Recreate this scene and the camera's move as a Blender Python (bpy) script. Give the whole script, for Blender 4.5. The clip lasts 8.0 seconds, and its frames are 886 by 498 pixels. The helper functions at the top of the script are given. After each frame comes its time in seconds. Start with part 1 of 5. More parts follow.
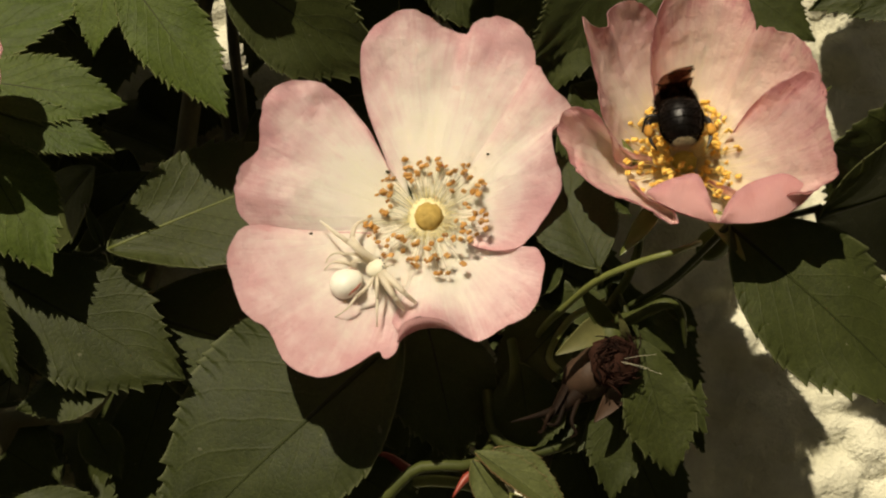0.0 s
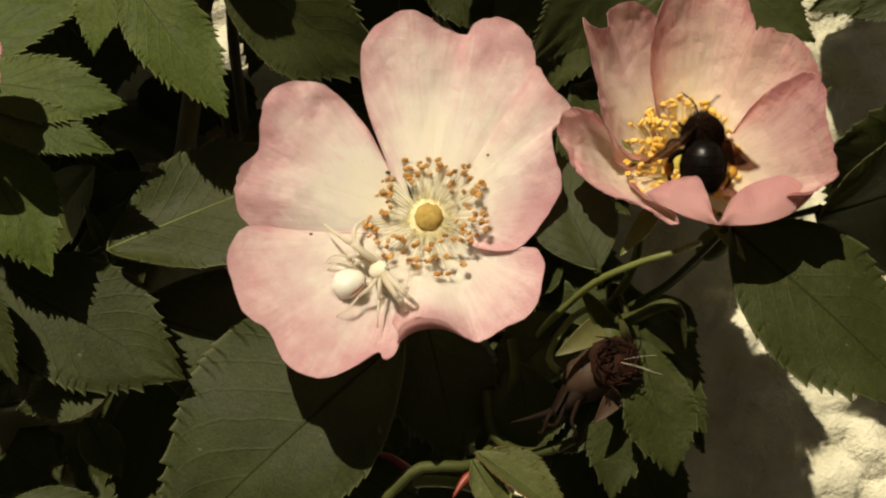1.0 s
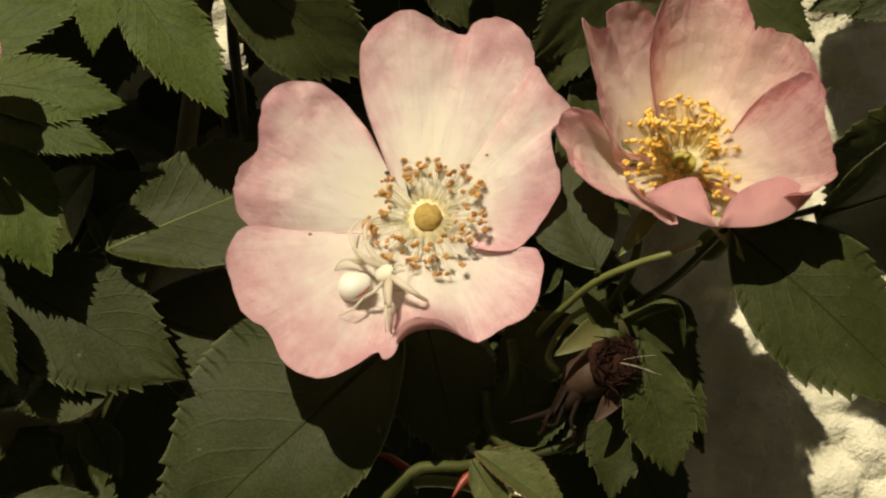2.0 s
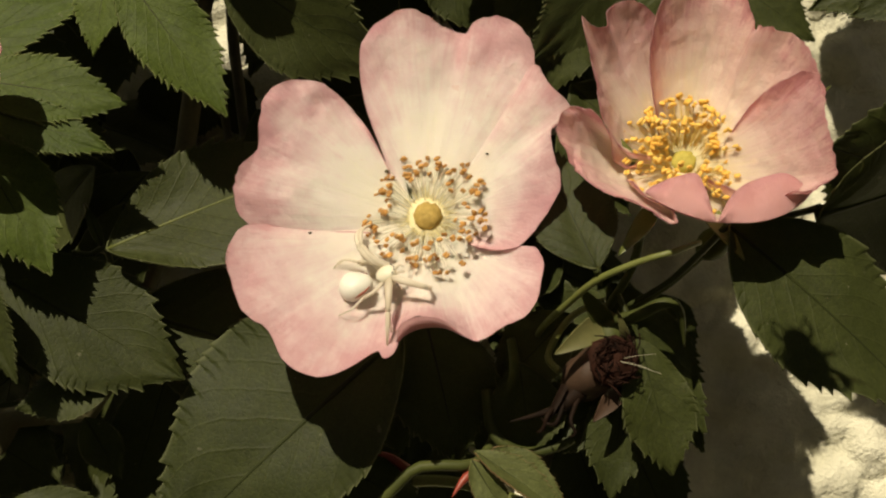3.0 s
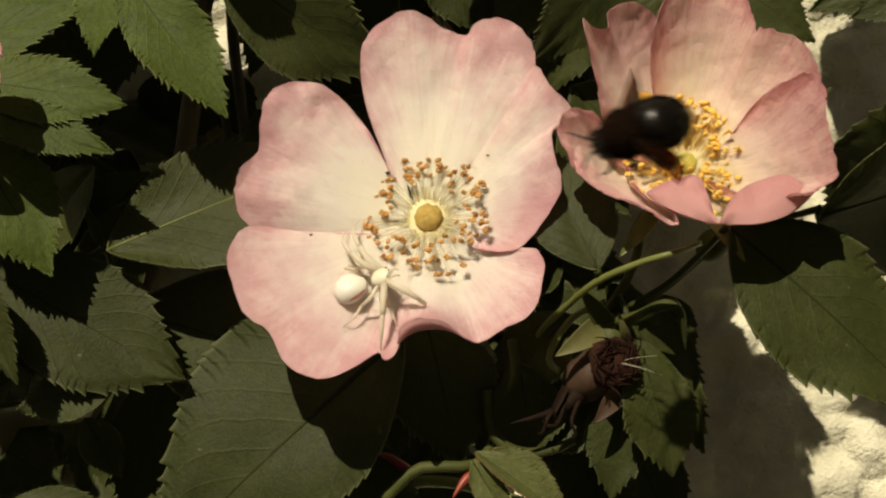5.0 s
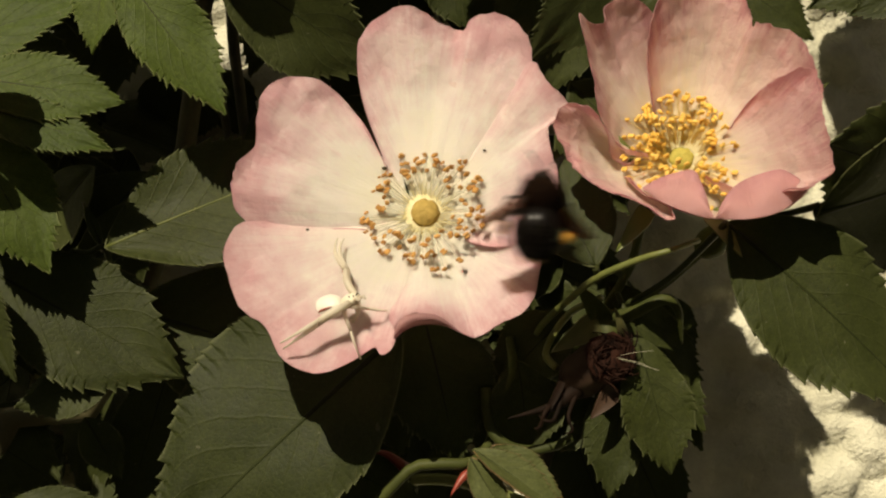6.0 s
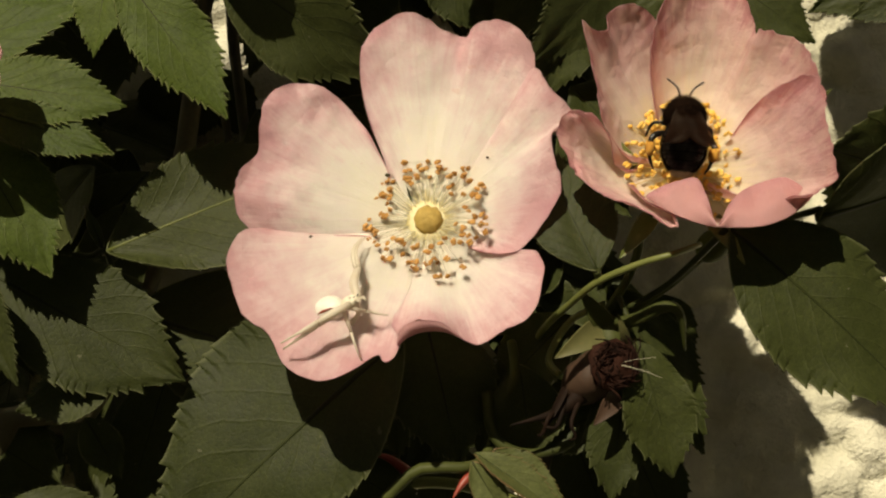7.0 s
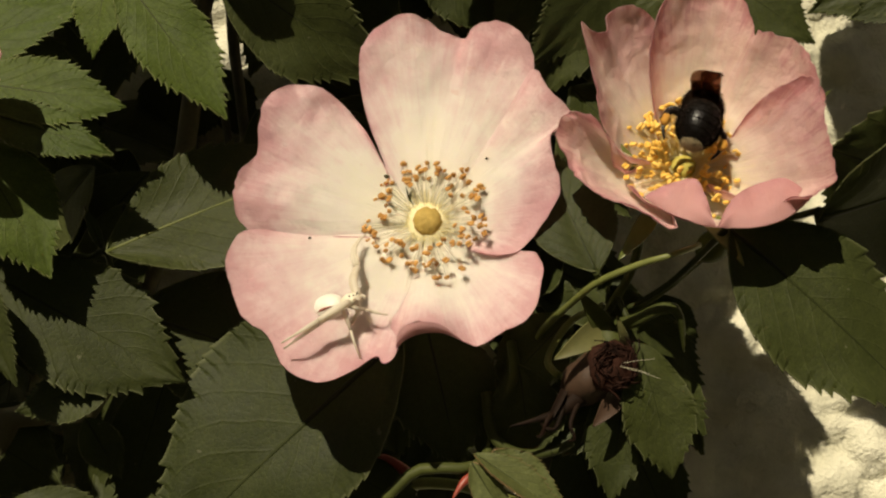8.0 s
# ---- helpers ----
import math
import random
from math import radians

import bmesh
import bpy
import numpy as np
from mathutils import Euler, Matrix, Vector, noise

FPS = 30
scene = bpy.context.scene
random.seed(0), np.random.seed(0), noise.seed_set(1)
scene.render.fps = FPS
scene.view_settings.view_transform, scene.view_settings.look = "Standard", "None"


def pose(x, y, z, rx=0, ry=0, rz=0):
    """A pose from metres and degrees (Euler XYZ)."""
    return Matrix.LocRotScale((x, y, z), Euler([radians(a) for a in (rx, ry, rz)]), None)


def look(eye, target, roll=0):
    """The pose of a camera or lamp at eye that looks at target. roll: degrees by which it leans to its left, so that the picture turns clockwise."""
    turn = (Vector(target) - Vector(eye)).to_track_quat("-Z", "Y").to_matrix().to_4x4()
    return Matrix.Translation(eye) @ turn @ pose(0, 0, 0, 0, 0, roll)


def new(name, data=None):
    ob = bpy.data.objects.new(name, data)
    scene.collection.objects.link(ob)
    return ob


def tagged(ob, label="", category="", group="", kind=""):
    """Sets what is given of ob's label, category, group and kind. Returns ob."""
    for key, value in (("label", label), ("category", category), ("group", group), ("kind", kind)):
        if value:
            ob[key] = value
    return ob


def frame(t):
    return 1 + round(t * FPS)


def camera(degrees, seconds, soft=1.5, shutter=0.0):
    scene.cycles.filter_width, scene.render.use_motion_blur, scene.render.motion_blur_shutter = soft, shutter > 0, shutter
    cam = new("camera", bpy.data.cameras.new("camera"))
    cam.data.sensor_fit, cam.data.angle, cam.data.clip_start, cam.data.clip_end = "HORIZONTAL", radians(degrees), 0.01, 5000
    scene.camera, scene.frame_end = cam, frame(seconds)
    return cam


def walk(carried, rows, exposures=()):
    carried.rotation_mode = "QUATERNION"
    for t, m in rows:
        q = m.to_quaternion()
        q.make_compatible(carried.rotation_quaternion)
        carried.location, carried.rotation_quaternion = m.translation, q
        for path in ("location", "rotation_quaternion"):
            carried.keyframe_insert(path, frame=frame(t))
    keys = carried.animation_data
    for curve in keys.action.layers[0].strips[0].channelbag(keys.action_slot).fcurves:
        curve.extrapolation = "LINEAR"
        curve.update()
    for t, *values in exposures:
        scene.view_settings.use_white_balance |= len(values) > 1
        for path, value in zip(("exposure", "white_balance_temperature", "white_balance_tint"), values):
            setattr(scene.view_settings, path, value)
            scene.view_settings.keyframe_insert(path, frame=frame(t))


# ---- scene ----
# Dog roses against a rough white wall. All lengths below are in millimetres unless
# they go straight into Blender; z = 0 mm is 1 m above the ground.
cam = camera(36.0, 8.0, soft=2.2, shutter=0.3)
walk(cam, [(0.0, look((0, -0.2413, 1.0), (0, 0, 1.0))), (8.0, look((0, -0.2413, 1.0), (0, 0, 1.0)))],
     exposures=[(0.0, -0.1, 7450, 8), (8.0, -0.1, 7450, 8)])

# ---- light: afternoon sun from above, behind the camera's left shoulder ----
SUN_WAY = Vector((0.27, 0.73, -0.70)).normalized()
world = bpy.data.worlds.new("world")
scene.world = world
world.use_nodes = True
sky = world.node_tree.nodes.new("ShaderNodeTexSky")
sky.sky_type, sky.sun_disc = "NISHITA", False
sky.air_density, sky.dust_density, sky.ozone_density = 0.06, 0.5, 0.0
sky.sun_elevation = math.asin(-SUN_WAY.z)
sky.sun_rotation = math.atan2(-SUN_WAY.x, -SUN_WAY.y)
back = world.node_tree.nodes["Background"]
back.inputs["Strength"].default_value = 0.072
world.node_tree.links.new(sky.outputs[0], back.inputs["Color"])
sun = new("sun", bpy.data.lights.new("sun", "SUN"))
sun.data.energy, sun.data.angle, sun.data.color = 4.9, radians(0.55), (1.0, 0.93, 0.80)
sun.matrix_world = look((0, 0, 3), Vector((0, 0, 3)) + SUN_WAY)

# ---- materials ----
def nodes_of(name):
    m = bpy.data.materials.new(name)
    m.use_nodes = True
    t = m.node_tree
    t.nodes.clear()
    return m, t


def add(t, kind, props=None, **inputs):
    n = t.nodes.new(kind)
    for k, v in (props or {}).items():
        setattr(n, k, v)
    for k, v in inputs.items():
        key = k.replace("_", " ")
        sock = n.inputs[int(key[1:])] if key[0] == "i" and key[1:].isdigit() else n.inputs[key]
        if isinstance(v, bpy.types.NodeSocket):
            t.links.new(v, sock)
        else:
            sock.default_value = v
    return n


def math_node(t, op, a, b=0.0, c=0.0):
    return add(t, "ShaderNodeMath", {"operation": op}, i0=a, i1=b, i2=c).outputs[0]


def ramp(t, fac, stops):
    n = add(t, "ShaderNodeValToRGB", Fac=fac)
    e = n.color_ramp.elements
    while len(e) < len(stops):
        e.new(0.5)
    for el, (p, col) in zip(e, stops):
        el.position, el.color = p, (*col, 1)
    return n.outputs[0]


def mix(t, fac, a, b, mode="MIX"):
    n = add(t, "ShaderNodeMix", {"data_type": "RGBA", "blend_type": mode})
    for k, v in ((0, fac), (6, a), (7, b)):
        if isinstance(v, bpy.types.NodeSocket):
            t.links.new(v, n.inputs[k])
        else:
            n.inputs[k].default_value = (*v, 1) if k and len(v) == 3 else v
    return n.outputs[2]


def coords(t, kind="Object"):
    return add(t, "ShaderNodeTexCoord").outputs[kind]


def noise_tex(t, vec, scale, detail=4.0, rough=0.6):
    return add(t, "ShaderNodeTexNoise", Vector=vec, Scale=scale, Detail=detail, Roughness=rough).outputs["Fac"]


def finish(t, base, rough, normal=None, thin=0.0, thin_tint=None, gloss=0.5, metal=0.0, sheen=0.0, clear=0.0, soak=0.0):
    """Principled surface, with a share of light let through where the thing is thin."""
    p = add(t, "ShaderNodeBsdfPrincipled")
    for k, v in (("Base Color", base), ("Roughness", rough), ("Specular IOR Level", gloss), ("Metallic", metal), ("Sheen Weight", sheen)):
        if isinstance(v, bpy.types.NodeSocket):
            t.links.new(v, p.inputs[k])
        else:
            p.inputs[k].default_value = (*v, 1) if k == "Base Color" else v
    if normal is not None:
        t.links.new(normal, p.inputs["Normal"])
    if soak:
        p.subsurface_method = "BURLEY"
        p.inputs["Subsurface Weight"].default_value = soak
        p.inputs["Subsurface Scale"].default_value = 0.0016
        p.inputs["Subsurface Radius"].default_value = (1.0, 0.85, 0.8)
    out = add(t, "ShaderNodeOutputMaterial")
    surf = p.outputs[0]
    if thin:
        tr = add(t, "ShaderNodeBsdfTranslucent")
        col = thin_tint if thin_tint is not None else base
        if isinstance(col, bpy.types.NodeSocket):
            t.links.new(col, tr.inputs["Color"])
        else:
            tr.inputs["Color"].default_value = (*col, 1)
        surf = add(t, "ShaderNodeMixShader", i0=thin, i1=surf, i2=tr.outputs[0]).outputs[0]
    if clear:
        surf = add(t, "ShaderNodeMixShader", i0=clear, i1=surf, i2=add(t, "ShaderNodeBsdfTransparent").outputs[0]).outputs[0]
    t.links.new(surf, out.inputs["Surface"])


def bump(t, height, strength, distance=0.0003, normal=None):
    n = add(t, "ShaderNodeBump", Height=height, Strength=strength, Distance=distance)
    if normal is not None:
        t.links.new(normal, n.inputs["Normal"])
    return n.outputs[0]


def uv_split(t):
    s = add(t, "ShaderNodeSeparateXYZ", Vector=coords(t, "UV"))
    return s.outputs[0], s.outputs[1]


def leaf_material(name, dark, light, vein, rim_tint=(0.15, 0.16, 0.07)):
    """Leaf skin: midrib and side veins from the blade's own u (length) and v (width)."""
    m, t = nodes_of(name)
    u, v = uv_split(t)
    a = math_node(t, "ABSOLUTE", math_node(t, "SUBTRACT", v, 0.5))
    obj = coords(t)
    wob = noise_tex(t, obj, 160.0, 3.0)
    side = math_node(t, "ADD", math_node(t, "MULTIPLY", u, 9.0), math_node(t, "MULTIPLY", a, -6.0))
    side = math_node(t, "ADD", side, math_node(t, "MULTIPLY", wob, 0.3))
    saw = math_node(t, "ABSOLUTE", math_node(t, "SUBTRACT", math_node(t, "FRACT", side), 0.5))
    veins = add(t, "ShaderNodeMapRange", Value=saw, From_Min=0.0, From_Max=0.07, To_Min=1.0, To_Max=0.0).outputs[0]
    fine = add(t, "ShaderNodeTexVoronoi", {"feature": "DISTANCE_TO_EDGE"}, Vector=obj, Scale=900.0).outputs["Distance"]
    net = add(t, "ShaderNodeMapRange", Value=fine, From_Min=0.0, From_Max=0.12, To_Min=1.0, To_Max=0.0).outputs[0]
    blot = noise_tex(t, obj, 110.0, 6.0, 0.7)
    grain = noise_tex(t, obj, 1400.0, 3.0)
    rnd = add(t, "ShaderNodeObjectInfo").outputs["Random"]
    tone = math_node(t, "ADD", math_node(t, "MULTIPLY", blot, 0.9), math_node(t, "MULTIPLY", rnd, 0.35))
    col = ramp(t, tone, [(0.25, dark), (0.85, light)])
    col = mix(t, math_node(t, "MULTIPLY", veins, 0.10), col, vein)
    col = mix(t, math_node(t, "MULTIPLY", net, 0.12), col, vein)
    dust = add(t, "ShaderNodeMapRange", Value=noise_tex(t, obj, 2600.0, 3.0, 0.7), From_Min=0.3, From_Max=0.75, To_Min=0.72, To_Max=1.3).outputs[0]
    col = mix(t, 1.0, col, add(t, "ShaderNodeCombineXYZ", X=dust, Y=dust, Z=dust).outputs[0], "MULTIPLY")
    patch = add(t, "ShaderNodeMapRange", Value=noise_tex(t, obj, 700.0, 4.0, 0.75), From_Min=0.3, From_Max=0.7, To_Min=0.78, To_Max=1.22).outputs[0]
    col = mix(t, 1.0, col, add(t, "ShaderNodeCombineXYZ", X=patch, Y=patch, Z=patch).outputs[0], "MULTIPLY")
    speck = math_node(t, "GREATER_THAN", noise_tex(t, obj, 420.0, 2.0), 0.74)
    col = mix(t, math_node(t, "MULTIPLY", speck, 0.35), col, (0.22, 0.21, 0.13))
    rim = add(t, "ShaderNodeMapRange", Value=a, From_Min=0.482, From_Max=0.5, To_Min=0.0, To_Max=0.6).outputs[0]
    col = mix(t, rim, col, rim_tint)
    h = math_node(t, "ADD", math_node(t, "MULTIPLY", veins, -0.8), math_node(t, "MULTIPLY", grain, 0.9))
    h = math_node(t, "ADD", h, math_node(t, "MULTIPLY", net, -0.3))
    nrm = bump(t, h, 0.36, 0.0002)
    rough = math_node(t, "ADD", 0.48, math_node(t, "MULTIPLY", blot, 0.3))
    finish(t, col, rough, nrm, thin=0.22, thin_tint=(0.13, 0.17, 0.015), gloss=0.3)
    return m


def petal_material(name, base, mid, edge, thin, pale=0.36, blush_share=0.5, clouds=1.35, creases=1.6):
    """Petal skin: cream at the claw, pink towards the rim, fine lengthwise veins."""
    m, t = nodes_of(name)
    u, v = uv_split(t)
    obj = coords(t)
    cloud = noise_tex(t, obj, 85.0, 5.0, 0.65)
    fan = add(t, "ShaderNodeCombineXYZ", X=math_node(t, "MULTIPLY", v, 46.0), Y=math_node(t, "MULTIPLY", u, 1.6)).outputs[0]
    fibre = noise_tex(t, fan, 1.0, 5.0, 0.65)
    k = math_node(t, "ADD", u, math_node(t, "MULTIPLY", math_node(t, "SUBTRACT", cloud, 0.5), clouds))
    k = math_node(t, "ADD", k, math_node(t, "MULTIPLY", math_node(t, "SUBTRACT", fibre, 0.5), 0.55))
    col = ramp(t, k, [(0.10, base), (pale, mid[0]), (pale + 0.4, mid[1]), (1.0, edge)])
    big = noise_tex(t, obj, 38.0, 2.0)
    blush = add(t, "ShaderNodeMapRange", Value=noise_tex(t, obj, 62.0, 4.0, 0.6), From_Min=0.46, From_Max=0.68).outputs[0]
    reach = add(t, "ShaderNodeMapRange", Value=u, From_Min=0.35, From_Max=0.8).outputs[0]
    col = mix(t, math_node(t, "MULTIPLY", math_node(t, "MULTIPLY", blush, reach), blush_share), col, (0.62, 0.31, 0.35))
    col = mix(t, math_node(t, "MULTIPLY", math_node(t, "GREATER_THAN", noise_tex(t, obj, 300.0, 2.0), 0.74), 0.25), col, (0.66, 0.34, 0.28))
    h = math_node(t, "ADD", math_node(t, "MULTIPLY", fibre, 0.35), math_node(t, "MULTIPLY", big, 1.4))
    h = math_node(t, "ADD", h, math_node(t, "MULTIPLY", noise_tex(t, obj, 900.0, 2.0), 0.15))
    crease = math_node(t, "ABSOLUTE", math_node(t, "SUBTRACT", noise_tex(t, obj, 210.0, 4.0, 0.6), 0.5))
    h = math_node(t, "ADD", h, math_node(t, "MULTIPLY", crease, math_node(t, "MULTIPLY", reach, creases)))
    finish(t, col, 0.62, bump(t, h, 0.6, 0.0008), thin=thin, thin_tint=col, gloss=0.25, soak=0.8)
    return m


def plain_material(name, dark, light, rough=0.5, scale=300.0, relief=0.3, thin=0.0, gloss=0.4, sheen=0.0, clear=0.0):
    """Skin of stems, stamens and small bodies: two tones at two scales, with fine relief."""
    m, t = nodes_of(name)
    obj = coords(t)
    n1, n2 = noise_tex(t, obj, scale, 4.0), noise_tex(t, obj, scale * 5, 3.0)
    rnd = add(t, "ShaderNodeObjectInfo").outputs["Random"]
    f = math_node(t, "ADD", math_node(t, "MULTIPLY", n1, 0.7), math_node(t, "MULTIPLY", n2, 0.3))
    f = math_node(t, "ADD", f, math_node(t, "MULTIPLY", math_node(t, "SUBTRACT", rnd, 0.5), 0.3))
    finish(t, ramp(t, f, [(0.3, dark), (0.7, light)]), rough, bump(t, f, relief, 0.0002), thin=thin, gloss=gloss, sheen=sheen, clear=clear)
    return m


def wall_material():
    m, t = nodes_of("white_render")
    obj = coords(t)
    a, b = noise_tex(t, obj, 60.0, 6.0), noise_tex(t, obj, 900.0, 4.0)
    col = ramp(t, a, [(0.3, (0.52, 0.50, 0.37)), (0.65, (0.82, 0.79, 0.62))])
    h = math_node(t, "ADD", a, math_node(t, "MULTIPLY", b, 0.35))
    finish(t, col, 0.9, bump(t, h, 0.8, 0.003), gloss=0.2)
    return m


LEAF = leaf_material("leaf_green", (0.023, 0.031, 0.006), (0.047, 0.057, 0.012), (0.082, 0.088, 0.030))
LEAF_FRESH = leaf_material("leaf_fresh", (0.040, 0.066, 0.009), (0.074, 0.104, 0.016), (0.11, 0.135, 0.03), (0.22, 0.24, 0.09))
LEAF_YOUNG = leaf_material("leaf_young", (0.060, 0.075, 0.020), (0.11, 0.125, 0.040), (0.15, 0.16, 0.06), (0.20, 0.10, 0.05))
PALE_RIB = plain_material("pale_midrib", (0.10, 0.115, 0.03), (0.17, 0.18, 0.06), thin=0.1, gloss=0.2)
MIDRIB = plain_material("midrib", (0.022, 0.028, 0.008), (0.045, 0.052, 0.016), thin=0.1, gloss=0.15)
STEM = plain_material("green_stem", (0.10, 0.12, 0.028), (0.18, 0.19, 0.055), 0.45, 200.0)
BARK = plain_material("dark_stem", (0.05, 0.045, 0.02), (0.09, 0.08, 0.035), 0.6, 250.0)
THORN = plain_material("thorn", (0.16, 0.02, 0.012), (0.28, 0.05, 0.03), 0.4, 200.0)
# HIP: tones darkened, with the shade among the stems put into the colour
HIP = plain_material("hip_green_shaded", (0.042, 0.050, 0.015), (0.075, 0.084, 0.022), 0.55, 160.0, gloss=0.15)
# browned tones made darker still, to stand in for shade on the cup
SPENT = plain_material("spent_hip_shaded", (0.026, 0.016, 0.010), (0.066, 0.038, 0.024), 0.6, 160.0, gloss=0.2)
SEPAL_PALE = plain_material("pale_sepal", (0.075, 0.078, 0.026), (0.14, 0.135, 0.05), 0.55, 200.0, thin=0.15)
DRY = plain_material("dry_stamens", (0.006, 0.003, 0.002), (0.034, 0.013, 0.008), 0.8, 300.0, gloss=0.1)
# dry brown, deepened in colour because these sepals should lie in shade
DRY_SEPAL = plain_material("dry_sepal_shaded", (0.008, 0.005, 0.003), (0.020, 0.010, 0.006), 0.7, 250.0, gloss=0.1)
PETAL = petal_material("petal_pale", (0.87, 0.83, 0.70), ((0.87, 0.81, 0.74), (0.78, 0.59, 0.59)), (0.70, 0.44, 0.46), 0.35, 0.42, 0.7)
PETAL_BACK = petal_material("petal_back", (0.55, 0.30, 0.30), ((0.57, 0.31, 0.31), (0.54, 0.28, 0.29)), (0.50, 0.25, 0.27), 0.25)
PETAL_PINK = petal_material("petal_pink", (0.86, 0.78, 0.50), ((0.84, 0.71, 0.62), (0.74, 0.48, 0.47)), (0.64, 0.34, 0.35), 0.38, 0.52, 0.35, 0.8, 2.1)
FILAMENT = plain_material("filament_cream", (0.84, 0.79, 0.56), (0.90, 0.86, 0.68), 0.6, 400.0, thin=0.3, clear=0.5)
FILAMENT_Y = plain_material("filament_yellow", (0.86, 0.66, 0.22), (0.90, 0.76, 0.34), 0.6, 400.0, thin=0.45, clear=0.15)
FILAMENT_PALE = plain_material("filament_pale_yellow", (0.86, 0.78, 0.42), (0.90, 0.84, 0.54), 0.6, 400.0, thin=0.3, clear=0.2)
ANTHER = plain_material("anther_brown", (0.38, 0.175, 0.04), (0.68, 0.38, 0.12), 0.8, 900.0, 0.8)
ANTHER_Y = plain_material("anther_yellow", (0.78, 0.44, 0.07), (0.90, 0.62, 0.16), 0.8, 900.0, 0.8)
STYLE = plain_material("style_head", (0.30, 0.20, 0.045), (0.52, 0.36, 0.10), 0.8, 900.0, 0.9)
STYLE_Y = plain_material("style_head_fresh", (0.34, 0.29, 0.05), (0.52, 0.44, 0.10), 0.8, 900.0, 0.9)
DISC = plain_material("nectar_disc", (0.72, 0.64, 0.36), (0.82, 0.76, 0.52), 0.6, 500.0)
WALL = wall_material()

# ---- geometry helpers, in millimetres ----
HEIGHT = 1000.0
ORIGIN = {}


def vec(*p):
    return np.array(p[0] if len(p) == 1 else p, dtype=float)


def unit(a):
    a = vec(a)
    return a / max(np.linalg.norm(a), 1e-9)


def spline(points, n, closed=False):
    """n places along a smooth curve through the points."""
    p = np.array(points, float)
    m = len(p)
    out = []
    for s in np.linspace(0, m if closed else m - 1, n, endpoint=not closed):
        i = min(int(s), m - 1 if closed else m - 2)
        f = s - i
        a, b, c, d = (p[(i + k) % m] if closed else p[min(max(i + k, 0), m - 1)] for k in (-1, 0, 1, 2))
        out.append(0.5 * (2 * b + (c - a) * f + (2 * a - 5 * b + 4 * c - d) * f * f + (3 * b - a - 3 * c + d) * f ** 3))
    return np.array(out)


def thing(name, where, label, category, group=""):
    """An Empty at a place that carries the parts of one thing."""
    ob = new(name)
    ob.empty_display_size = 0.005
    ob.location = (where[0] / 1000, where[1] / 1000, (where[2] + HEIGHT) / 1000)
    ORIGIN[ob] = vec(where)
    return tagged(ob, label, category, group)


def mesh_from(name, shapes, origin, material, smooth=True):
    """One mesh out of (points, faces, uv) shapes whose points are given from the world's origin."""
    verts, faces, uvs, k = [], [], [], 0
    for p, f, uv in shapes:
        p = np.asarray(p, float)
        verts.append((p - origin) / 1000)
        faces += [[i + k for i in face] for face in f]
        uvs.append(uv if uv is not None else np.zeros((len(p), 2)))
        k += len(p)
    me = bpy.data.meshes.new(name)
    verts, uvs = np.concatenate(verts), np.concatenate(uvs)
    me.from_pydata(verts.tolist(), [], faces)
    lay = me.uv_layers.new(name="UVMap")
    idx = np.empty(len(me.loops), int)
    me.loops.foreach_get("vertex_index", idx)
    lay.data.foreach_set("uv", uvs[idx].ravel())
    me.materials.append(material)
    if smooth:
        me.polygons.foreach_set("use_smooth", [True] * len(me.polygons))
    me.update()
    return me


def part(name, shapes, material, parent, label="", pivot=None):
    """One mesh object under a thing or a part; pivot is the place about which it turns."""
    o = ORIGIN[parent] if pivot is None else vec(pivot)
    ob = new(name, mesh_from(name, shapes, o, material))
    ob.parent = parent
    ob.location = (o - ORIGIN[parent]) / 1000
    ORIGIN[ob] = o
    return tagged(ob, label)


def sheet(grid, thick, normal_hint):
    """A thin curved sheet with two faces and an edge, from a grid of places."""
    n, m, _ = grid.shape
    du = np.gradient(grid, axis=0)
    dv = np.gradient(grid, axis=1)
    nrm = np.cross(du, dv)
    nrm /= np.maximum(np.linalg.norm(nrm, axis=2, keepdims=True), 1e-9)
    if (nrm.reshape(-1, 3) @ vec(normal_hint)).sum() < 0:
        nrm = -nrm
    top, bot = (grid + nrm * thick / 2).reshape(-1, 3), (grid - nrm * thick / 2).reshape(-1, 3)
    uu, vv = np.meshgrid(np.linspace(0, 1, n), np.linspace(0, 1, m), indexing="ij")
    uv = np.stack([uu, vv], 2).reshape(-1, 2)
    faces, k = [], n * m
    for i in range(n - 1):
        for j in range(m - 1):
            a = i * m + j
            faces.append((a, a + 1, a + m + 1, a + m))
            faces.append((k + a, k + a + m, k + a + m + 1, k + a + 1))
    rim = [j for j in range(m)] + [i * m + m - 1 for i in range(1, n)] + [(n - 1) * m + j for j in range(m - 2, -1, -1)] + [i * m for i in range(n - 2, 0, -1)]
    # the edge has points of its own, so that both faces keep their own smooth shading
    q = len(rim)
    edge = [(2 * k + i, 2 * k + (i + 1) % q, 2 * k + q + (i + 1) % q, 2 * k + q + i) for i in range(q)]
    return np.concatenate([top, bot, top[rim], bot[rim]]), faces + edge, np.concatenate([uv, uv, uv[rim], uv[rim]])


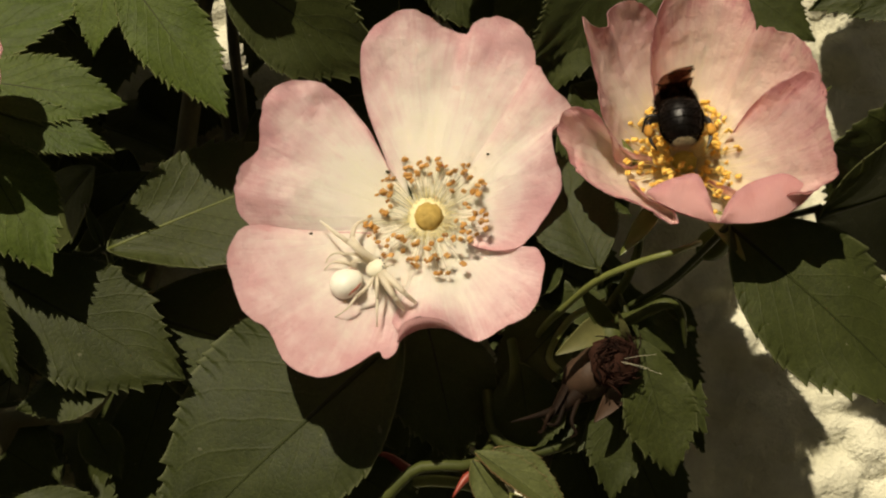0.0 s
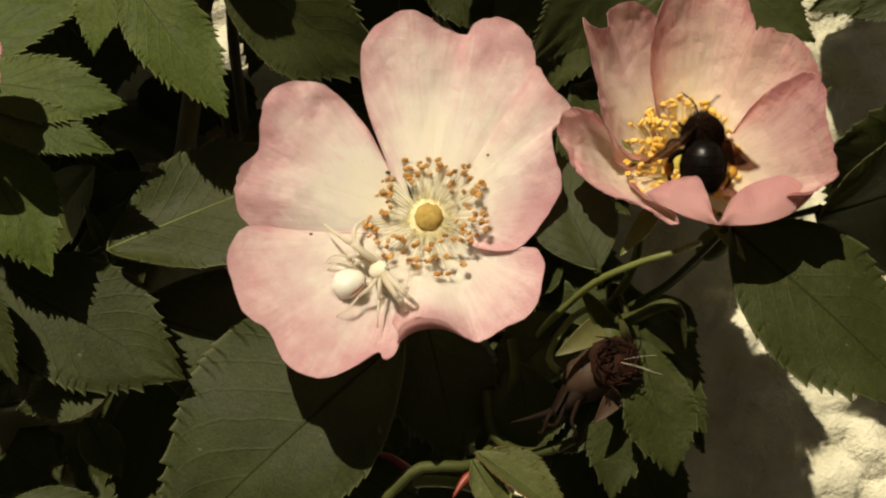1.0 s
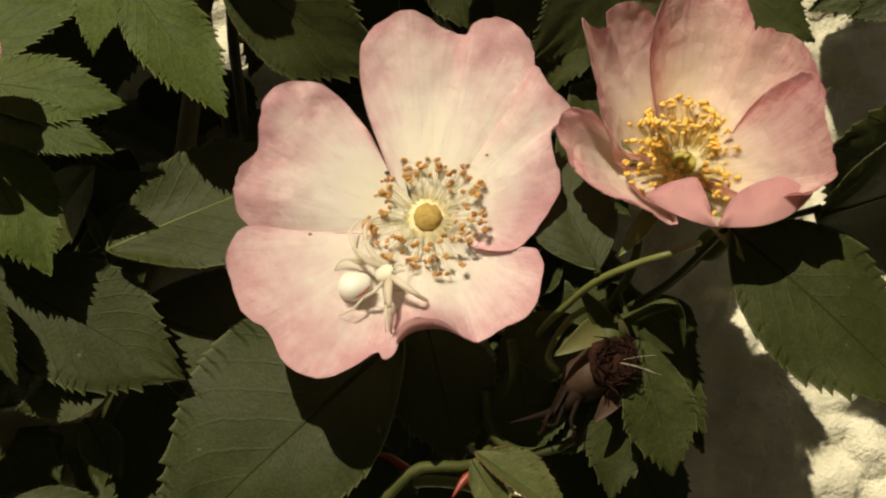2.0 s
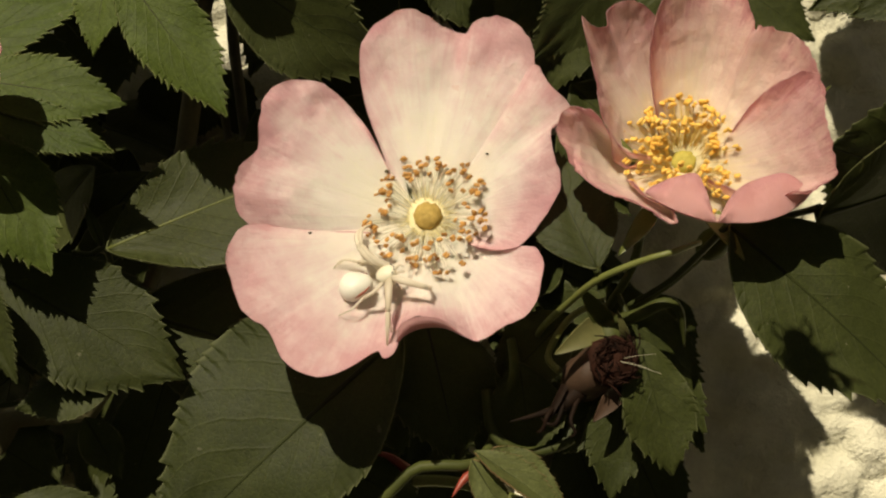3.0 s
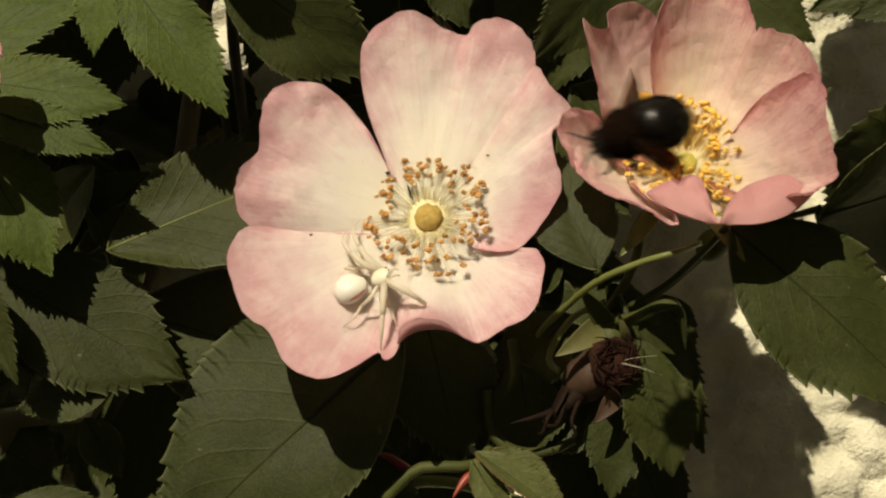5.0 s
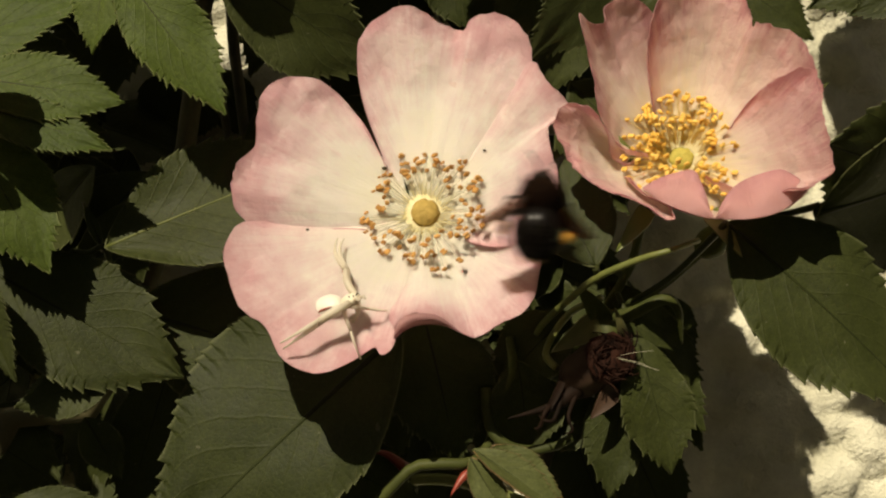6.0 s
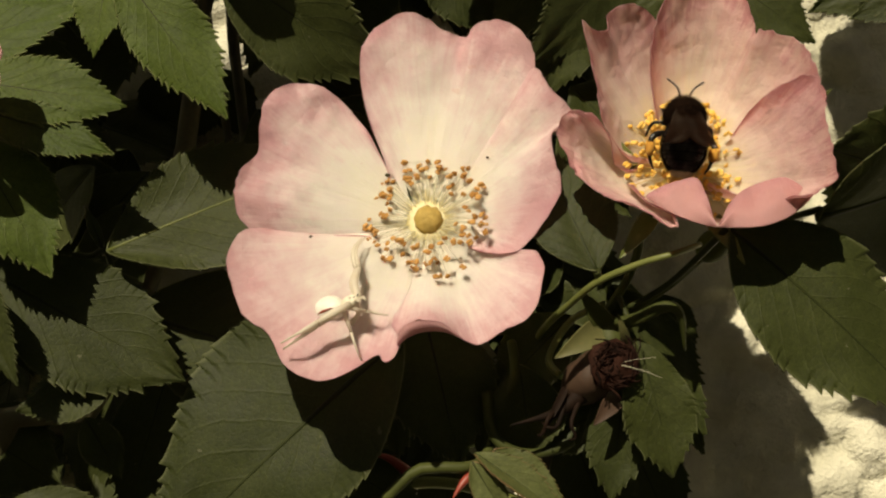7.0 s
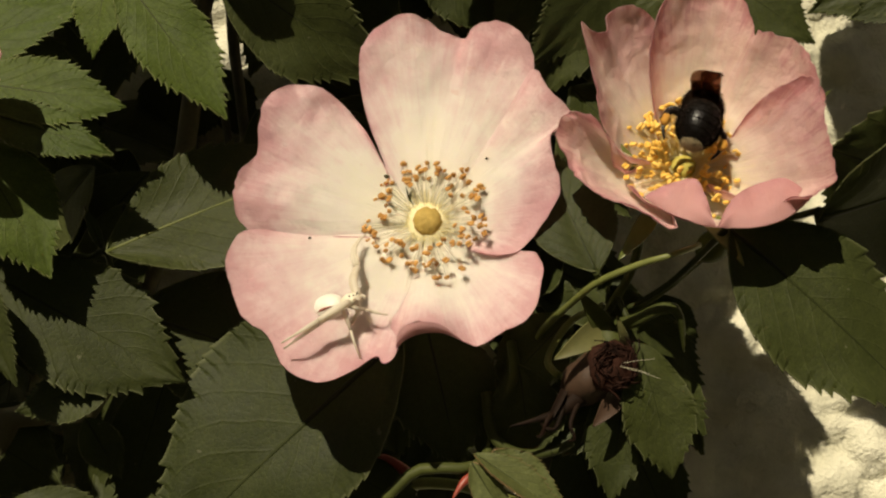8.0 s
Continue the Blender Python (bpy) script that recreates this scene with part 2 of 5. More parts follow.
def tube(points, radii, sides=8, smooth=True):
    """A round rod along a path, closed at both ends."""
    p = np.array(points, float)
    r = np.interp(np.linspace(0, 1, len(p)), np.linspace(0, 1, len(radii)), radii)
    tan = np.gradient(p, axis=0)
    side = None
    verts, faces, uv = [], [], []
    for i, (c, t) in enumerate(zip(p, tan)):
        t = unit(t)
        if side is None:
            side = np.cross(t, (0.31, 0.52, 0.79))
        side = unit(side - t * (side @ t))
        other = np.cross(t, side)
        for k in range(sides):
            a = 2 * math.pi * k / sides
            verts.append(c + r[i] * (math.cos(a) * side + math.sin(a) * other))
            uv.append((i / (len(p) - 1), k / sides))
    for i in range(len(p) - 1):
        for k in range(sides):
            a, b = i * sides + k, i * sides + (k + 1) % sides
            faces.append((a, b, b + sides, a + sides))
    faces.append(list(range(sides))[::-1])
    faces.append([(len(p) - 1) * sides + k for k in range(sides)])
    return np.array(verts), faces, np.array(uv)


def lump(centre, radii, axes=None, rings=10, sides=14, rough=0.0, freq=0.5, taper=0.0):
    """A rounded body; axes are its own three directions, the last from bottom to top."""
    ax = np.eye(3) if axes is None else np.array(axes, float)
    verts, faces, uv = [], [], []
    for i in range(rings + 1):
        ph = math.pi * i / rings
        for k in range(sides):
            a = 2 * math.pi * k / sides
            q = vec(math.sin(ph) * math.cos(a), math.sin(ph) * math.sin(a), -math.cos(ph))
            s = 1 + rough * noise.noise(Vector((centre + q * radii) * freq))
            w = q * radii * s
            w[:2] *= 1 + taper * q[2]
            verts.append(vec(centre) + w @ ax)
            uv.append((i / rings, k / sides))
    for i in range(rings):
        for k in range(sides):
            a, b = i * sides + k, i * sides + (k + 1) % sides
            faces.append((a, b, b + sides, a + sides))
    return np.array(verts), faces, np.array(uv)


def frame_of(way, hint=(0, 0, 1)):
    """Three directions, the last along way."""
    z = unit(way)
    x = np.cross(hint, z)
    x = unit(x) if np.linalg.norm(x) > 1e-3 else unit(np.cross((1, 0, 0), z))
    return np.array([x, np.cross(z, x), z])


# ---- rose leaves ----
def blade(base, tip, width, face=(0, -1, 0.25), fold=0.10, droop=0.06, teeth=21, seed=0, wide_at=0.42, twist=0.0, skew=0.0):
    """A toothed leaflet: its two-faced blade and its raised midrib."""
    rnd = random.Random(seed)
    base, tip = vec(base), vec(tip)
    along = tip - base
    length = np.linalg.norm(along)
    t = along / length
    nrm = unit(vec(face) - t * (vec(face) @ t))
    side = np.cross(nrm, t)
    n, half = teeth * 8, 8
    grid = np.zeros((n + 1, 2 * half + 1, 3))
    wob = [rnd.uniform(0, 6.28) for _ in range(4)]
    big = [[rnd.uniform(0.75, 1.25) for _ in range(teeth + 2)] for _ in range(2)]
    for i in range(n + 1):
        u = i / n
        if u < wide_at:
            outline = math.sin(1.5708 * u / wide_at) ** 0.75
        else:
            k = (u - wide_at) / (1 - wide_at)
            outline = 0.45 * (1 - k ** 1.9) + 0.55 * (0.5 + 0.5 * math.cos(math.pi * k)) ** 0.85
        spine_n = -droop * length * (u - 0.25) ** 2 * 2 + 0.012 * length * math.sin(3 * u + wob[0])
        for j in range(-half, half + 1):
            v = j / half
            w = outline * width / 2 * (1 + skew * (v > 0) - skew * (v < 0))
            # teeth of uneven spacing and size, leaning towards the tip
            phase = u * teeth + 0.32 * math.sin(u * teeth * 1.7 + wob[j > 0])
            q = phase % 1.0
            e = 0.0
            if abs(j) == half:
                scale = big[j > 0][min(max(int(phase), 0), teeth + 1)]
                e = (0.25 * q + 0.75 * q ** 3) * min(length, 36) * 0.031 * scale * min(1, 6 * u) * min(1, 6 * (1 - u) + 0.1)
            a = twist * (u - 0.3)
            x = v * w + math.copysign(e * 0.8, v) * (abs(j) == half)
            h = fold * abs(x) + 0.030 * width * math.sin(7 * u + 2.2 * v + wob[1]) * abs(v) + 0.02 * width * math.sin(17 * u + wob[2 + (v > 0)]) * v * v
            # soft quilting between the side veins
            h += 0.016 * width * math.sin((u * 9 - abs(v) * 3) * 2 * math.pi) * abs(v) * (1 - abs(v))
            # uneven bulges of the whole blade
            h += 0.035 * width * noise.noise(Vector((u * 3.1 + seed * 3.7, v * 1.6, seed * 1.3))) * min(1, 4 * abs(v))
            grid[i, j + half] = (base + t * (u * length + e * 1.1 * (abs(j) == half))
                                 + side * (x * math.cos(a) - h * math.sin(a)) + nrm * (h * math.cos(a) + x * math.sin(a) + spine_n))
    mid = grid[::8, half] - nrm * 0.02
    rib = tube(np.vstack([mid, ]), np.array([0.32, 0.24, 0.18, 0.10]) * max(1.0, width / 18), 6)
    return sheet(grid, 0.28, nrm), rib


def leaflet(parent, base, tip, width, material=None, rib_skin=None, **kw):
    b, rib = blade(base, tip, width, **kw)
    ob = part("leaflet", [b], material or LEAF, parent)
    part("midrib", [rib], rib_skin or MIDRIB, ob)
    return ob


def rose_leaf(label, leaflets, stalk=None, material=None, group="rose leaves"):
    """A rose leaf: its leaflets (base, tip, width, options) and, where it shows, its stalk."""
    ob = thing("rose_leaf", leaflets[0][0], label, "leaf", group)
    for base, tip, width, kw in leaflets:
        leaflet(ob, base, tip, width, material, **kw)
    if stalk is not None:
        part("leaf_stalk", [tube(spline(stalk, 14), [0.5, 0.7], 7)], MIDRIB, ob)
    return ob

# ---- the setting ----
def slab(name, lo, hi, material, kind="structure", label="", category=""):
    """A plain block of wall or ground between two corners."""
    bm = bmesh.new()
    bmesh.ops.create_cube(bm, size=1.0)
    lo, hi = vec(lo), vec(hi)
    for v in bm.verts:
        v.co = Vector((vec(v.co) + 0.5) * (hi - lo) + lo) / 1000
    me = bpy.data.meshes.new(name)
    bm.to_mesh(me)
    bm.free()
    me.materials.append(material)
    return tagged(new(name, me), label, category, kind=kind)


def rough_wall():
    """The rendered wall behind the bush: a thick slab whose near face is uneven."""
    nx, nz = 300, 280
    xs, zs = np.linspace(-260, 260, nx), np.linspace(-240, 240, nz)
    grid = np.zeros((nx, nz, 3))
    for i, x in enumerate(xs):
        for k, z in enumerate(zs):
            q = Vector((x, 0, z))
            h = 2.2 * noise.noise(q * 0.045) + 4.2 * noise.noise(q * 0.11) + 1.9 * noise.noise(q * 0.27) + 0.8 * noise.noise(q * 0.6)
            grid[i, k] = (x, WALL_Y + h, z + HEIGHT)
    me = mesh_from("wall_north", [sheet(grid, 3.0, (0, -1, 0))], vec(0, 0, 0), WALL)
    tagged(new("wall_north", me), "rough white rendered wall behind the rose bush", "wall", kind="structure")
    slab("wall_core", (-3000, WALL_Y + 6, 0), (3000, WALL_Y + 250, 2600), WALL, label="white rendered wall, plain part", category="wall")


WALL_Y = 105.0
rough_wall()
GROUND = plain_material("garden_soil", (0.035, 0.028, 0.016), (0.075, 0.06, 0.035), 0.9, 8.0, 0.6)
slab("ground", (-200000, -200000, -120), (200000, 200000, 0), GROUND, label="dark garden soil at the wall's foot", category="ground")


# ---- roses ----
def petal(parent, rim, centre, claw, sag, material, face, belly=None, seed=0, crinkle=0.5, pleat=0.25, n=34, m=64, lift=0.0):
    """A petal lofted from its narrow claw to its rim; sag bows it away from the flower's face."""
    c = vec(centre)
    r = spline(rim, m)
    soft = r.copy()
    for _ in range(60):
        soft[1:-1] = 0.5 * soft[1:-1] + 0.25 * (soft[:-2] + soft[2:])
    b = c + (soft - c) * 0.58 - unit(face) * sag if belly is None else spline(belly, m)
    ang = r - c
    start = c + np.array([unit(a) for a in ang]) * claw * 0.5 + unit(face) * 0.15
    grid = np.zeros((n, m, 3))
    f = unit(face)
    for i in range(n):
        s = i / (n - 1)
        ctrl = 2 * b - 0.5 * (start + r)
        p = (1 - s) ** 2 * start + 2 * s * (1 - s) * ctrl + s * s * r
        for j in range(m):
            q = Vector(p[j]) * 0.09 + Vector((seed * 7.1, 0, 0))
            edge = s ** 3
            w = crinkle * (noise.noise(q) * 1.6 * s + 0.7 * noise.noise(q * 2.9) * edge + 0.35 * noise.noise(q * 7.5) * edge + 0.3 * s * (0.25 - abs(noise.noise(q * 5.5))))
            out = unit(ang[j]) * crinkle * edge * (0.5 * noise.noise(q * 3.3 + Vector((9, 0, 0))) + 0.55 * noise.noise(q * 9.0))
            w += crinkle * 0.5 * s * (1 - abs(2 * j / (m - 1) - 1) ** 4) * noise.noise(q * 4.5)
            v = j / (m - 1)
            w += pleat * s * s * (math.sin(v * 23 + seed * 1.7 + 2 * noise.noise(q)) + 0.6 * math.sin(v * 41 + seed * 2.9)) * (0.3 + abs(noise.noise(q * 1.7)))
            grid[i, j] = p[j] + f * (w + lift * s) + out
    return part("petal", [sheet(grid, 0.16, face)], material, parent)


def stamens(parent, centre, axis, count, inner, spread, rise, fil_mat, anth_mat, size, seed, low=0.18, thick=0.10):
    """Stamens round the nectar disc, each a bent filament with its anther on top; without size, the filaments alone."""
    rnd = random.Random(seed)
    fr = frame_of(axis)
    z = fr[2]
    shared = None
    for k in range(count):
        a = k * 2.39996 + rnd.uniform(-0.2, 0.2)
        out = fr[0] * math.cos(a) + fr[1] * math.sin(a)
        tier = rnd.random()
        reach = inner + spread * (low + (1 - low) * tier ** 0.8) * rnd.uniform(0.9, 1.1)
        up = rise * (1.15 - 0.55 * tier) * rnd.uniform(0.8, 1.2)
        foot = vec(centre) + out * inner * rnd.uniform(0.85, 1.1) + z * 0.3
        side = np.cross(z, out) * rnd.uniform(-1.2, 1.2)
        tip = vec(centre) + out * reach + z * up + side
        mid = (foot + tip) / 2 + z * 0.12 * up - out * 0.06 * reach
        st = part("stamen", [tube(spline([foot, mid, tip], 6), [thick, thick * 0.6], 5)], fil_mat, parent)
        if not size:
            continue
        if shared is None:
            two = [lump(vec(d, 0, 0), vec(0.42, 0.5, 0.85) * size, rings=6, sides=7, rough=0.25, freq=2.0) for d in (-0.36 * size, 0.36 * size)]
            shared = mesh_from("anther", two, vec(0, 0, 0), anth_mat)
        an = new("anther", shared)
        an.parent = st
        an.location = (tip - ORIGIN[st]) / 1000
        an.rotation_euler = (rnd.uniform(-0.9, 0.9) + 1.2, rnd.uniform(-0.9, 0.9), rnd.uniform(0, 3.1))
        s = rnd.uniform(0.8, 1.2)
        an.scale = (s, s, s)


def heart(parent, centre, axis, disc_r, style_r, style_mat):
    """The nectar disc and the head of styles in the middle of a rose."""
    fr = frame_of(axis)
    part("nectar_disc", [lump(vec(centre) + fr[2] * 0.35, vec(disc_r, disc_r, 1.15), fr, 8, 28)], DISC, parent)
    part("style_head", [lump(vec(centre) + fr[2] * 1.0, vec(style_r, style_r, style_r * 0.75), fr, 16, 24, 0.16, 2.6)], style_mat, parent, "dome of yellow styles")


def sepal(parent, base, tip, width, material, face=(0, -1, 0)):
    base, tip = vec(base), vec(tip)
    t = tip - base
    n = unit(vec(face) - unit(t) * (vec(face) @ unit(t)))
    side = np.cross(n, unit(t))
    g = np.zeros((14, 7, 3))
    for i in range(14):
        u = i / 13
        w = width / 2 * (1 - u) ** 0.7 * (0.75 + 0.6 * u * (1 - u) * 4 * 0.5) + 0.06
        for j in range(7):
            v = (j - 3) / 3
            g[i, j] = base + t * u + side * v * w + n * (0.25 * w * v * v + 0.10 * np.linalg.norm(t) * math.sin(3.0 * u))
    return part("sepal", [sheet(g, 0.3, n)], material, parent)


def rose_open():
    """The wide-open pale rose with browned anthers."""
    c = vec((-2.7, 0.0, 5.6))
    axis = vec(0, -1, 0.32)
    ob = thing("rose_flower", c, "wide-open pale pink dog rose with browned stamens", "flower", "dog roses")
    core = (c, 3.0, 1.2)
    petal(ob, [(-8.5, 2.0, 10.2), (-10.2, 3.0, 15.8), (-13.8, 3.7, 25.5), (-15.0, 3.5, 33.6), (-13.6, 3.3, 39.1), (-8.5, 3.3, 42.7), (-4.5, 3.4, 42.9), (0.1, 4.8, 40.6), (3.9, 5.7, 39.4), (6.0, 3.2, 41.4), (10.7, 2.5, 41.8), (14.9, 2.1, 38.2), (16.4, 2.2, 33.4), (14.7, 2.1, 25.3), (9.7, 2.2, 17.3), (3.6, 1.1, 9.6)], c, 3.0, 1.5, PETAL, axis, seed=1, crinkle=0.65)
    petal(ob, [(5.1, 0.5, 11.1), (9.6, 1.2, 19.7), (13.8, 0.8, 29.2), (16.1, -0.4, 32.8), (19.0, -1.5, 28.9), (23.0, -0.8, 24.5), (18.9, -2.8, 21.3), (19.3, -3.5, 17.0), (20.6, -3.9, 11.7), (17.8, -3.6, 6.0), (12.9, -4.3, 0.5), (6.5, -3.4, 0.1)], c, 3.0, 1.2, PETAL, axis, seed=2)
    petal(ob, [(6.6, -1.7, 2.1), (12.9, -3.3, 0.5), (16.4, -5.2, 0.3), (17.3, -7.1, -3.8), (15.0, -9.7, -10.3), (10.6, -10.2, -12.8), (6.5, -11.0, -15.2), (3.2, -12.1, -14.2), (0.1, -12.6, -11.8), (-3.7, -13.1, -11.1), (-6.5, -13.2, -12.0), (-7.6, -12.7, -13.6), (-9.1, -7.0, -10.6), (-6.8, -3.1, -2.9)], c, 3.0, 1.4, PETAL, axis, seed=3)
    petal(ob, [(-7.1, -4.1, -2.9), (-8.0, -8.4, -11.5), (-7.6, -11.1, -14.4), (-7.8, -13.5, -16.4), (-8.8, -14.9, -17.7), (-10.0, -14.6, -17.8), (-11.2, -12.6, -17.0), (-15.4, -14.5, -19.5), (-20.4, -16.8, -20.9), (-26.0, -16.8, -18.5), (-29.1, -14.4, -13.3), (-33.3, -14.5, -10.2), (-35.2, -12.8, -5.6), (-36.6, -11.7, -0.4), (-33.9, -8.1, 4.2), (-25.9, -5.0, 3.6), (-18.2, -3.1, 3.1), (-9.3, -1.6, 2.9)], c, 3.0, 1.4, PETAL, axis, seed=4)
    petal(ob, [(-9.3, -1.3, 1.6), (-18.2, -2.7, 1.1), (-27.8, -5.2, 1.6), (-33.8, -6.8, 4.5), (-36.1, -7.5, 9.3), (-35.5, -6.1, 13.7), (-32.5, -3.1, 17.7), (-32.4, -3.4, 23.3), (-30.2, -1.3, 28.4), (-25.4, 0.3, 30.2), (-19.5, 1.8, 28.6), (-14.3, 2.4, 22.8), (-10.5, 2.0, 15.7), (-7.9, 1.0, 10.1)], c, 3.0, 1.4, PETAL, axis, seed=5, crinkle=0.9)
    # the turned-under lip of the lowest petal
    a, b = spline([(-7.6, -12.7, -13.5), (-6.5, -13.2, -12.0), (-3.7, -13.1, -11.1), (0.1, -12.6, -11.8), (3.2, -12.1, -14.2)], 24), spline([(-7.8, -12.5, -15.6), (-6.1, -12.3, -14.1), (-3.4, -11.9, -13.1), (0.1, -11.4, -13.1), (3.4, -11.6, -14.4)], 24)
    lip = np.array([a + (b - a) * s + vec(0, -0.5, 0) * math.sin(3.14 * s) for s in np.linspace(0, 1, 8)])
    part("petal_lip", [sheet(lip, 0.16, (0, -1, -0.5))], PETAL_BACK, ob, "turned-under petal rim")
    heart(ob, c, axis, 4.0, 2.6, STYLE)
    stamens(ob, c, vec(-0.16, -1, 0.42), 130, 2.7, 8.7, 3.8, FILAMENT, ANTHER, 0.64, 11, low=0.36, thick=0.07)
    stamens(ob, c, axis, 96, 2.6, 3.4, 1.3, FILAMENT_PALE, None, 0, 13, low=0.4, thick=0.08)
    for p, s in (((-10.0, 1.1, 14.0), 0.45), ((7.8, 0.3, 17.1), 0.28), ((-23.0, -5.1, 3.0), 0.32)):
        part("speck", [lump(vec(p), vec(s, 0.3, s * 0.7), None, 6, 8, 0.3, 3.0)], BARK, ob, "tiny dark speck on the petal")
    hip = c - unit(axis) * 5.5
    part("hip", [lump(hip, vec(3.2, 3.2, 4.6), frame_of(axis), 12, 16)], HIP, ob)
    for k in range(5):
        a = 0.6 + k * 1.2566
        fr = frame_of(axis)
        out = fr[0] * math.cos(a) + fr[1] * math.sin(a)
        sepal(ob, c - fr[2] * 1.6 + out * 2, c - fr[2] * 3.5 + out * 17, 4.5, HIP, axis)
    return ob


def rose_cupped():
    """The cupped, deeper pink rose with fresh yellow stamens."""
    c = vec((43.5, 6.0, 15.3))
    axis = vec(0, -0.88, 0.47)
    ob = thing("rose_flower", c, "cupped deep pink dog rose with fresh yellow stamens", "flower", "dog roses")
    petal(ob, [(36.6, 0.0, 17.1), (31.9, -1.5, 17.8), (28.6, -3.5, 21.3), (27.1, -4.5, 24.7), (26.5, -5.5, 29.9), (25.4, -6.0, 33.7), (23.6, -7.5, 39.7), (26.0, -5.5, 38.3), (28.6, -4.5, 39.0), (28.7, -3.5, 41.7), (32.8, -2.0, 43.4), (37.2, 1.0, 42.5), (40.2, 5.0, 38.9), (42.1, 12.0, 31.6), (43.8, 13.0, 22.2)], c, 3.0, 4.0, PETAL_PINK, axis, seed=6, crinkle=0.9, pleat=0.4, n=44, m=96)
    petal(ob, [(38.6, 3.0, 21.4), (36.5, 0.0, 32.1), (37.0, -2.0, 38.8), (39.1, -3.0, 45.0), (44.2, -2.0, 48.2), (50.4, -1.0, 47.9), (53.8, -2.0, 43.7), (54.7, -3.0, 38.4), (54.9, -6.0, 38.7), (59.3, -9.0, 36.7), (61.6, -12.0, 33.5), (63.0, -13.0, 29.4), (63.2, -13.0, 24.2), (56.6, 0.0, 20.1), (50.4, 4.0, 16.9)], c, 3.0, 5.0, PETAL_PINK, axis, seed=7, crinkle=1.1, pleat=0.45, n=44, m=96)
    petal(ob, [(50.1, 5.0, 17.5), (53.9, -3.0, 25.3), (57.7, -9.5, 28.6), (62.0, -14.0, 28.8), (62.6, -16.5, 23.4), (63.1, -18.0, 17.7), (63.9, -19.0, 13.0), (61.5, -19.0, 10.6), (59.2, -20.0, 10.0), (53.1, -11.0, 9.2), (46.6, 0.0, 13.1)], c, 3.0, 4.5, PETAL_PINK, axis, seed=8, crinkle=1.2, pleat=0.4, n=44, m=96)
    front = petal(ob, [(32.5, -8.0, 11.9), (34.6, -13.0, 8.8), (38.8, -16.0, 6.3), (42.2, -18.0, 5.1), (44.8, -19.0, 4.6), (46.6, -19.0, 4.6), (51.9, -18.0, 4.8), (57.1, -16.0, 6.4), (61.3, -13.0, 10.1), (60.1, -6.0, 13.7)], c, 3.0, 2.0, PETAL_PINK, axis,
          belly=[(33.9, 2.0, 13.0), (36.8, 1.0, 10.6), (41.2, 0.5, 8.7), (45.1, 0.0, 7.5), (48.4, 0.0, 7.0), (50.6, 0.0, 7.0), (55.1, 0.0, 7.7), (58.6, 0.0, 9.3), (61.9, 1.0, 12.4), (60.6, 4.0, 15.6)], seed=9, crinkle=0.25)
    # its two sides curl inwards and show their deeper pink backs
    for low, high in (([(33.9, -13.0, 9.6), (36.1, -15.5, 7.8), (38.7, -17.0, 6.4), (41.6, -18.5, 5.3), (44.1, -19.5, 4.6)], [(34.0, -12.5, 9.8), (36.7, -13.0, 11.3), (41.5, -13.5, 12.7), (43.2, -15.5, 10.1), (44.4, -19.0, 5.1)]),
                      ([(44.8, -19.5, 4.6), (47.5, -19.0, 4.5), (51.8, -18.5, 4.7), (56.9, -16.5, 6.3), (61.0, -13.5, 9.7)], [(45.1, -19.0, 5.1), (48.0, -15.0, 9.1), (52.1, -13.0, 11.8), (57.1, -12.0, 12.7), (61.1, -12.5, 10.5)])):
        a, b = spline(low, 30), spline(high, 30)
        fold = np.array([a + (b - a) * q + vec(0, -0.9, 0) * math.sin(math.pi * q) + (vec(0, -1.6, 0.5) * q) * np.array([[noise.noise(Vector(p) * 0.22 + Vector((0, 0, 2 * q)))] for p in b]) for q in np.linspace(0, 1, 12)])
        part("petal_fold", [sheet(fold, 0.16, (0, -1, -0.2))], PETAL_BACK, front, "inward-curled petal side, deeper pink")
    petal(ob, [(34.7, 1.0, 15.7), (30.1, -2.0, 15.5), (28.7, -6.0, 19.8), (25.1, -9.0, 24.0), (21.2, -10.0, 24.5), (19.5, -9.0, 19.8), (22.2, -9.0, 14.1), (25.9, -11.0, 10.6), (31.7, -14.0, 7.8), (38.5, -16.0, 4.2), (37.5, -13.0, 8.1), (39.9, -4.0, 10.9)], c, 3.0, 3.5, PETAL_PINK, axis, seed=10, crinkle=1.2, pleat=0.4, n=44, m=80)
    heart(ob, c, axis, 4.2, 2.4, STYLE_Y)
    stamens(ob, c, vec(0.12, -0.9, 0.42), 120, 3.0, 9.6, 7.2, FILAMENT_Y, ANTHER_Y, 0.74, 12, low=0.3, thick=0.10)
    stamens(ob, c, axis, 130, 3.0, 6.4, 4.8, FILAMENT_Y, ANTHER_Y, 0.70, 14, low=0.1, thick=0.085)
    hip = c - unit(axis) * 6.0
    part("hip", [lump(hip, vec(3.0, 3.0, 4.6), frame_of(axis), 12, 16)], HIP, ob)
    sepal(ob, (47.2, -2.0, 6.0), (51.6, -8.0, -1.8), 4.0, STEM)
    sepal(ob, (36.6, 0.0, 6.6), (30.7, -3.0, -0.9), 4.2, STEM)
    sepal(ob, (33.9, 2.0, 15.2), (23.7, 6.0, 26.2), 4.0, STEM)
    sepal(ob, (50.4, 4.0, 14.3), (71.4, 10.0, 30.3), 4.0, HIP)
    return ob, front


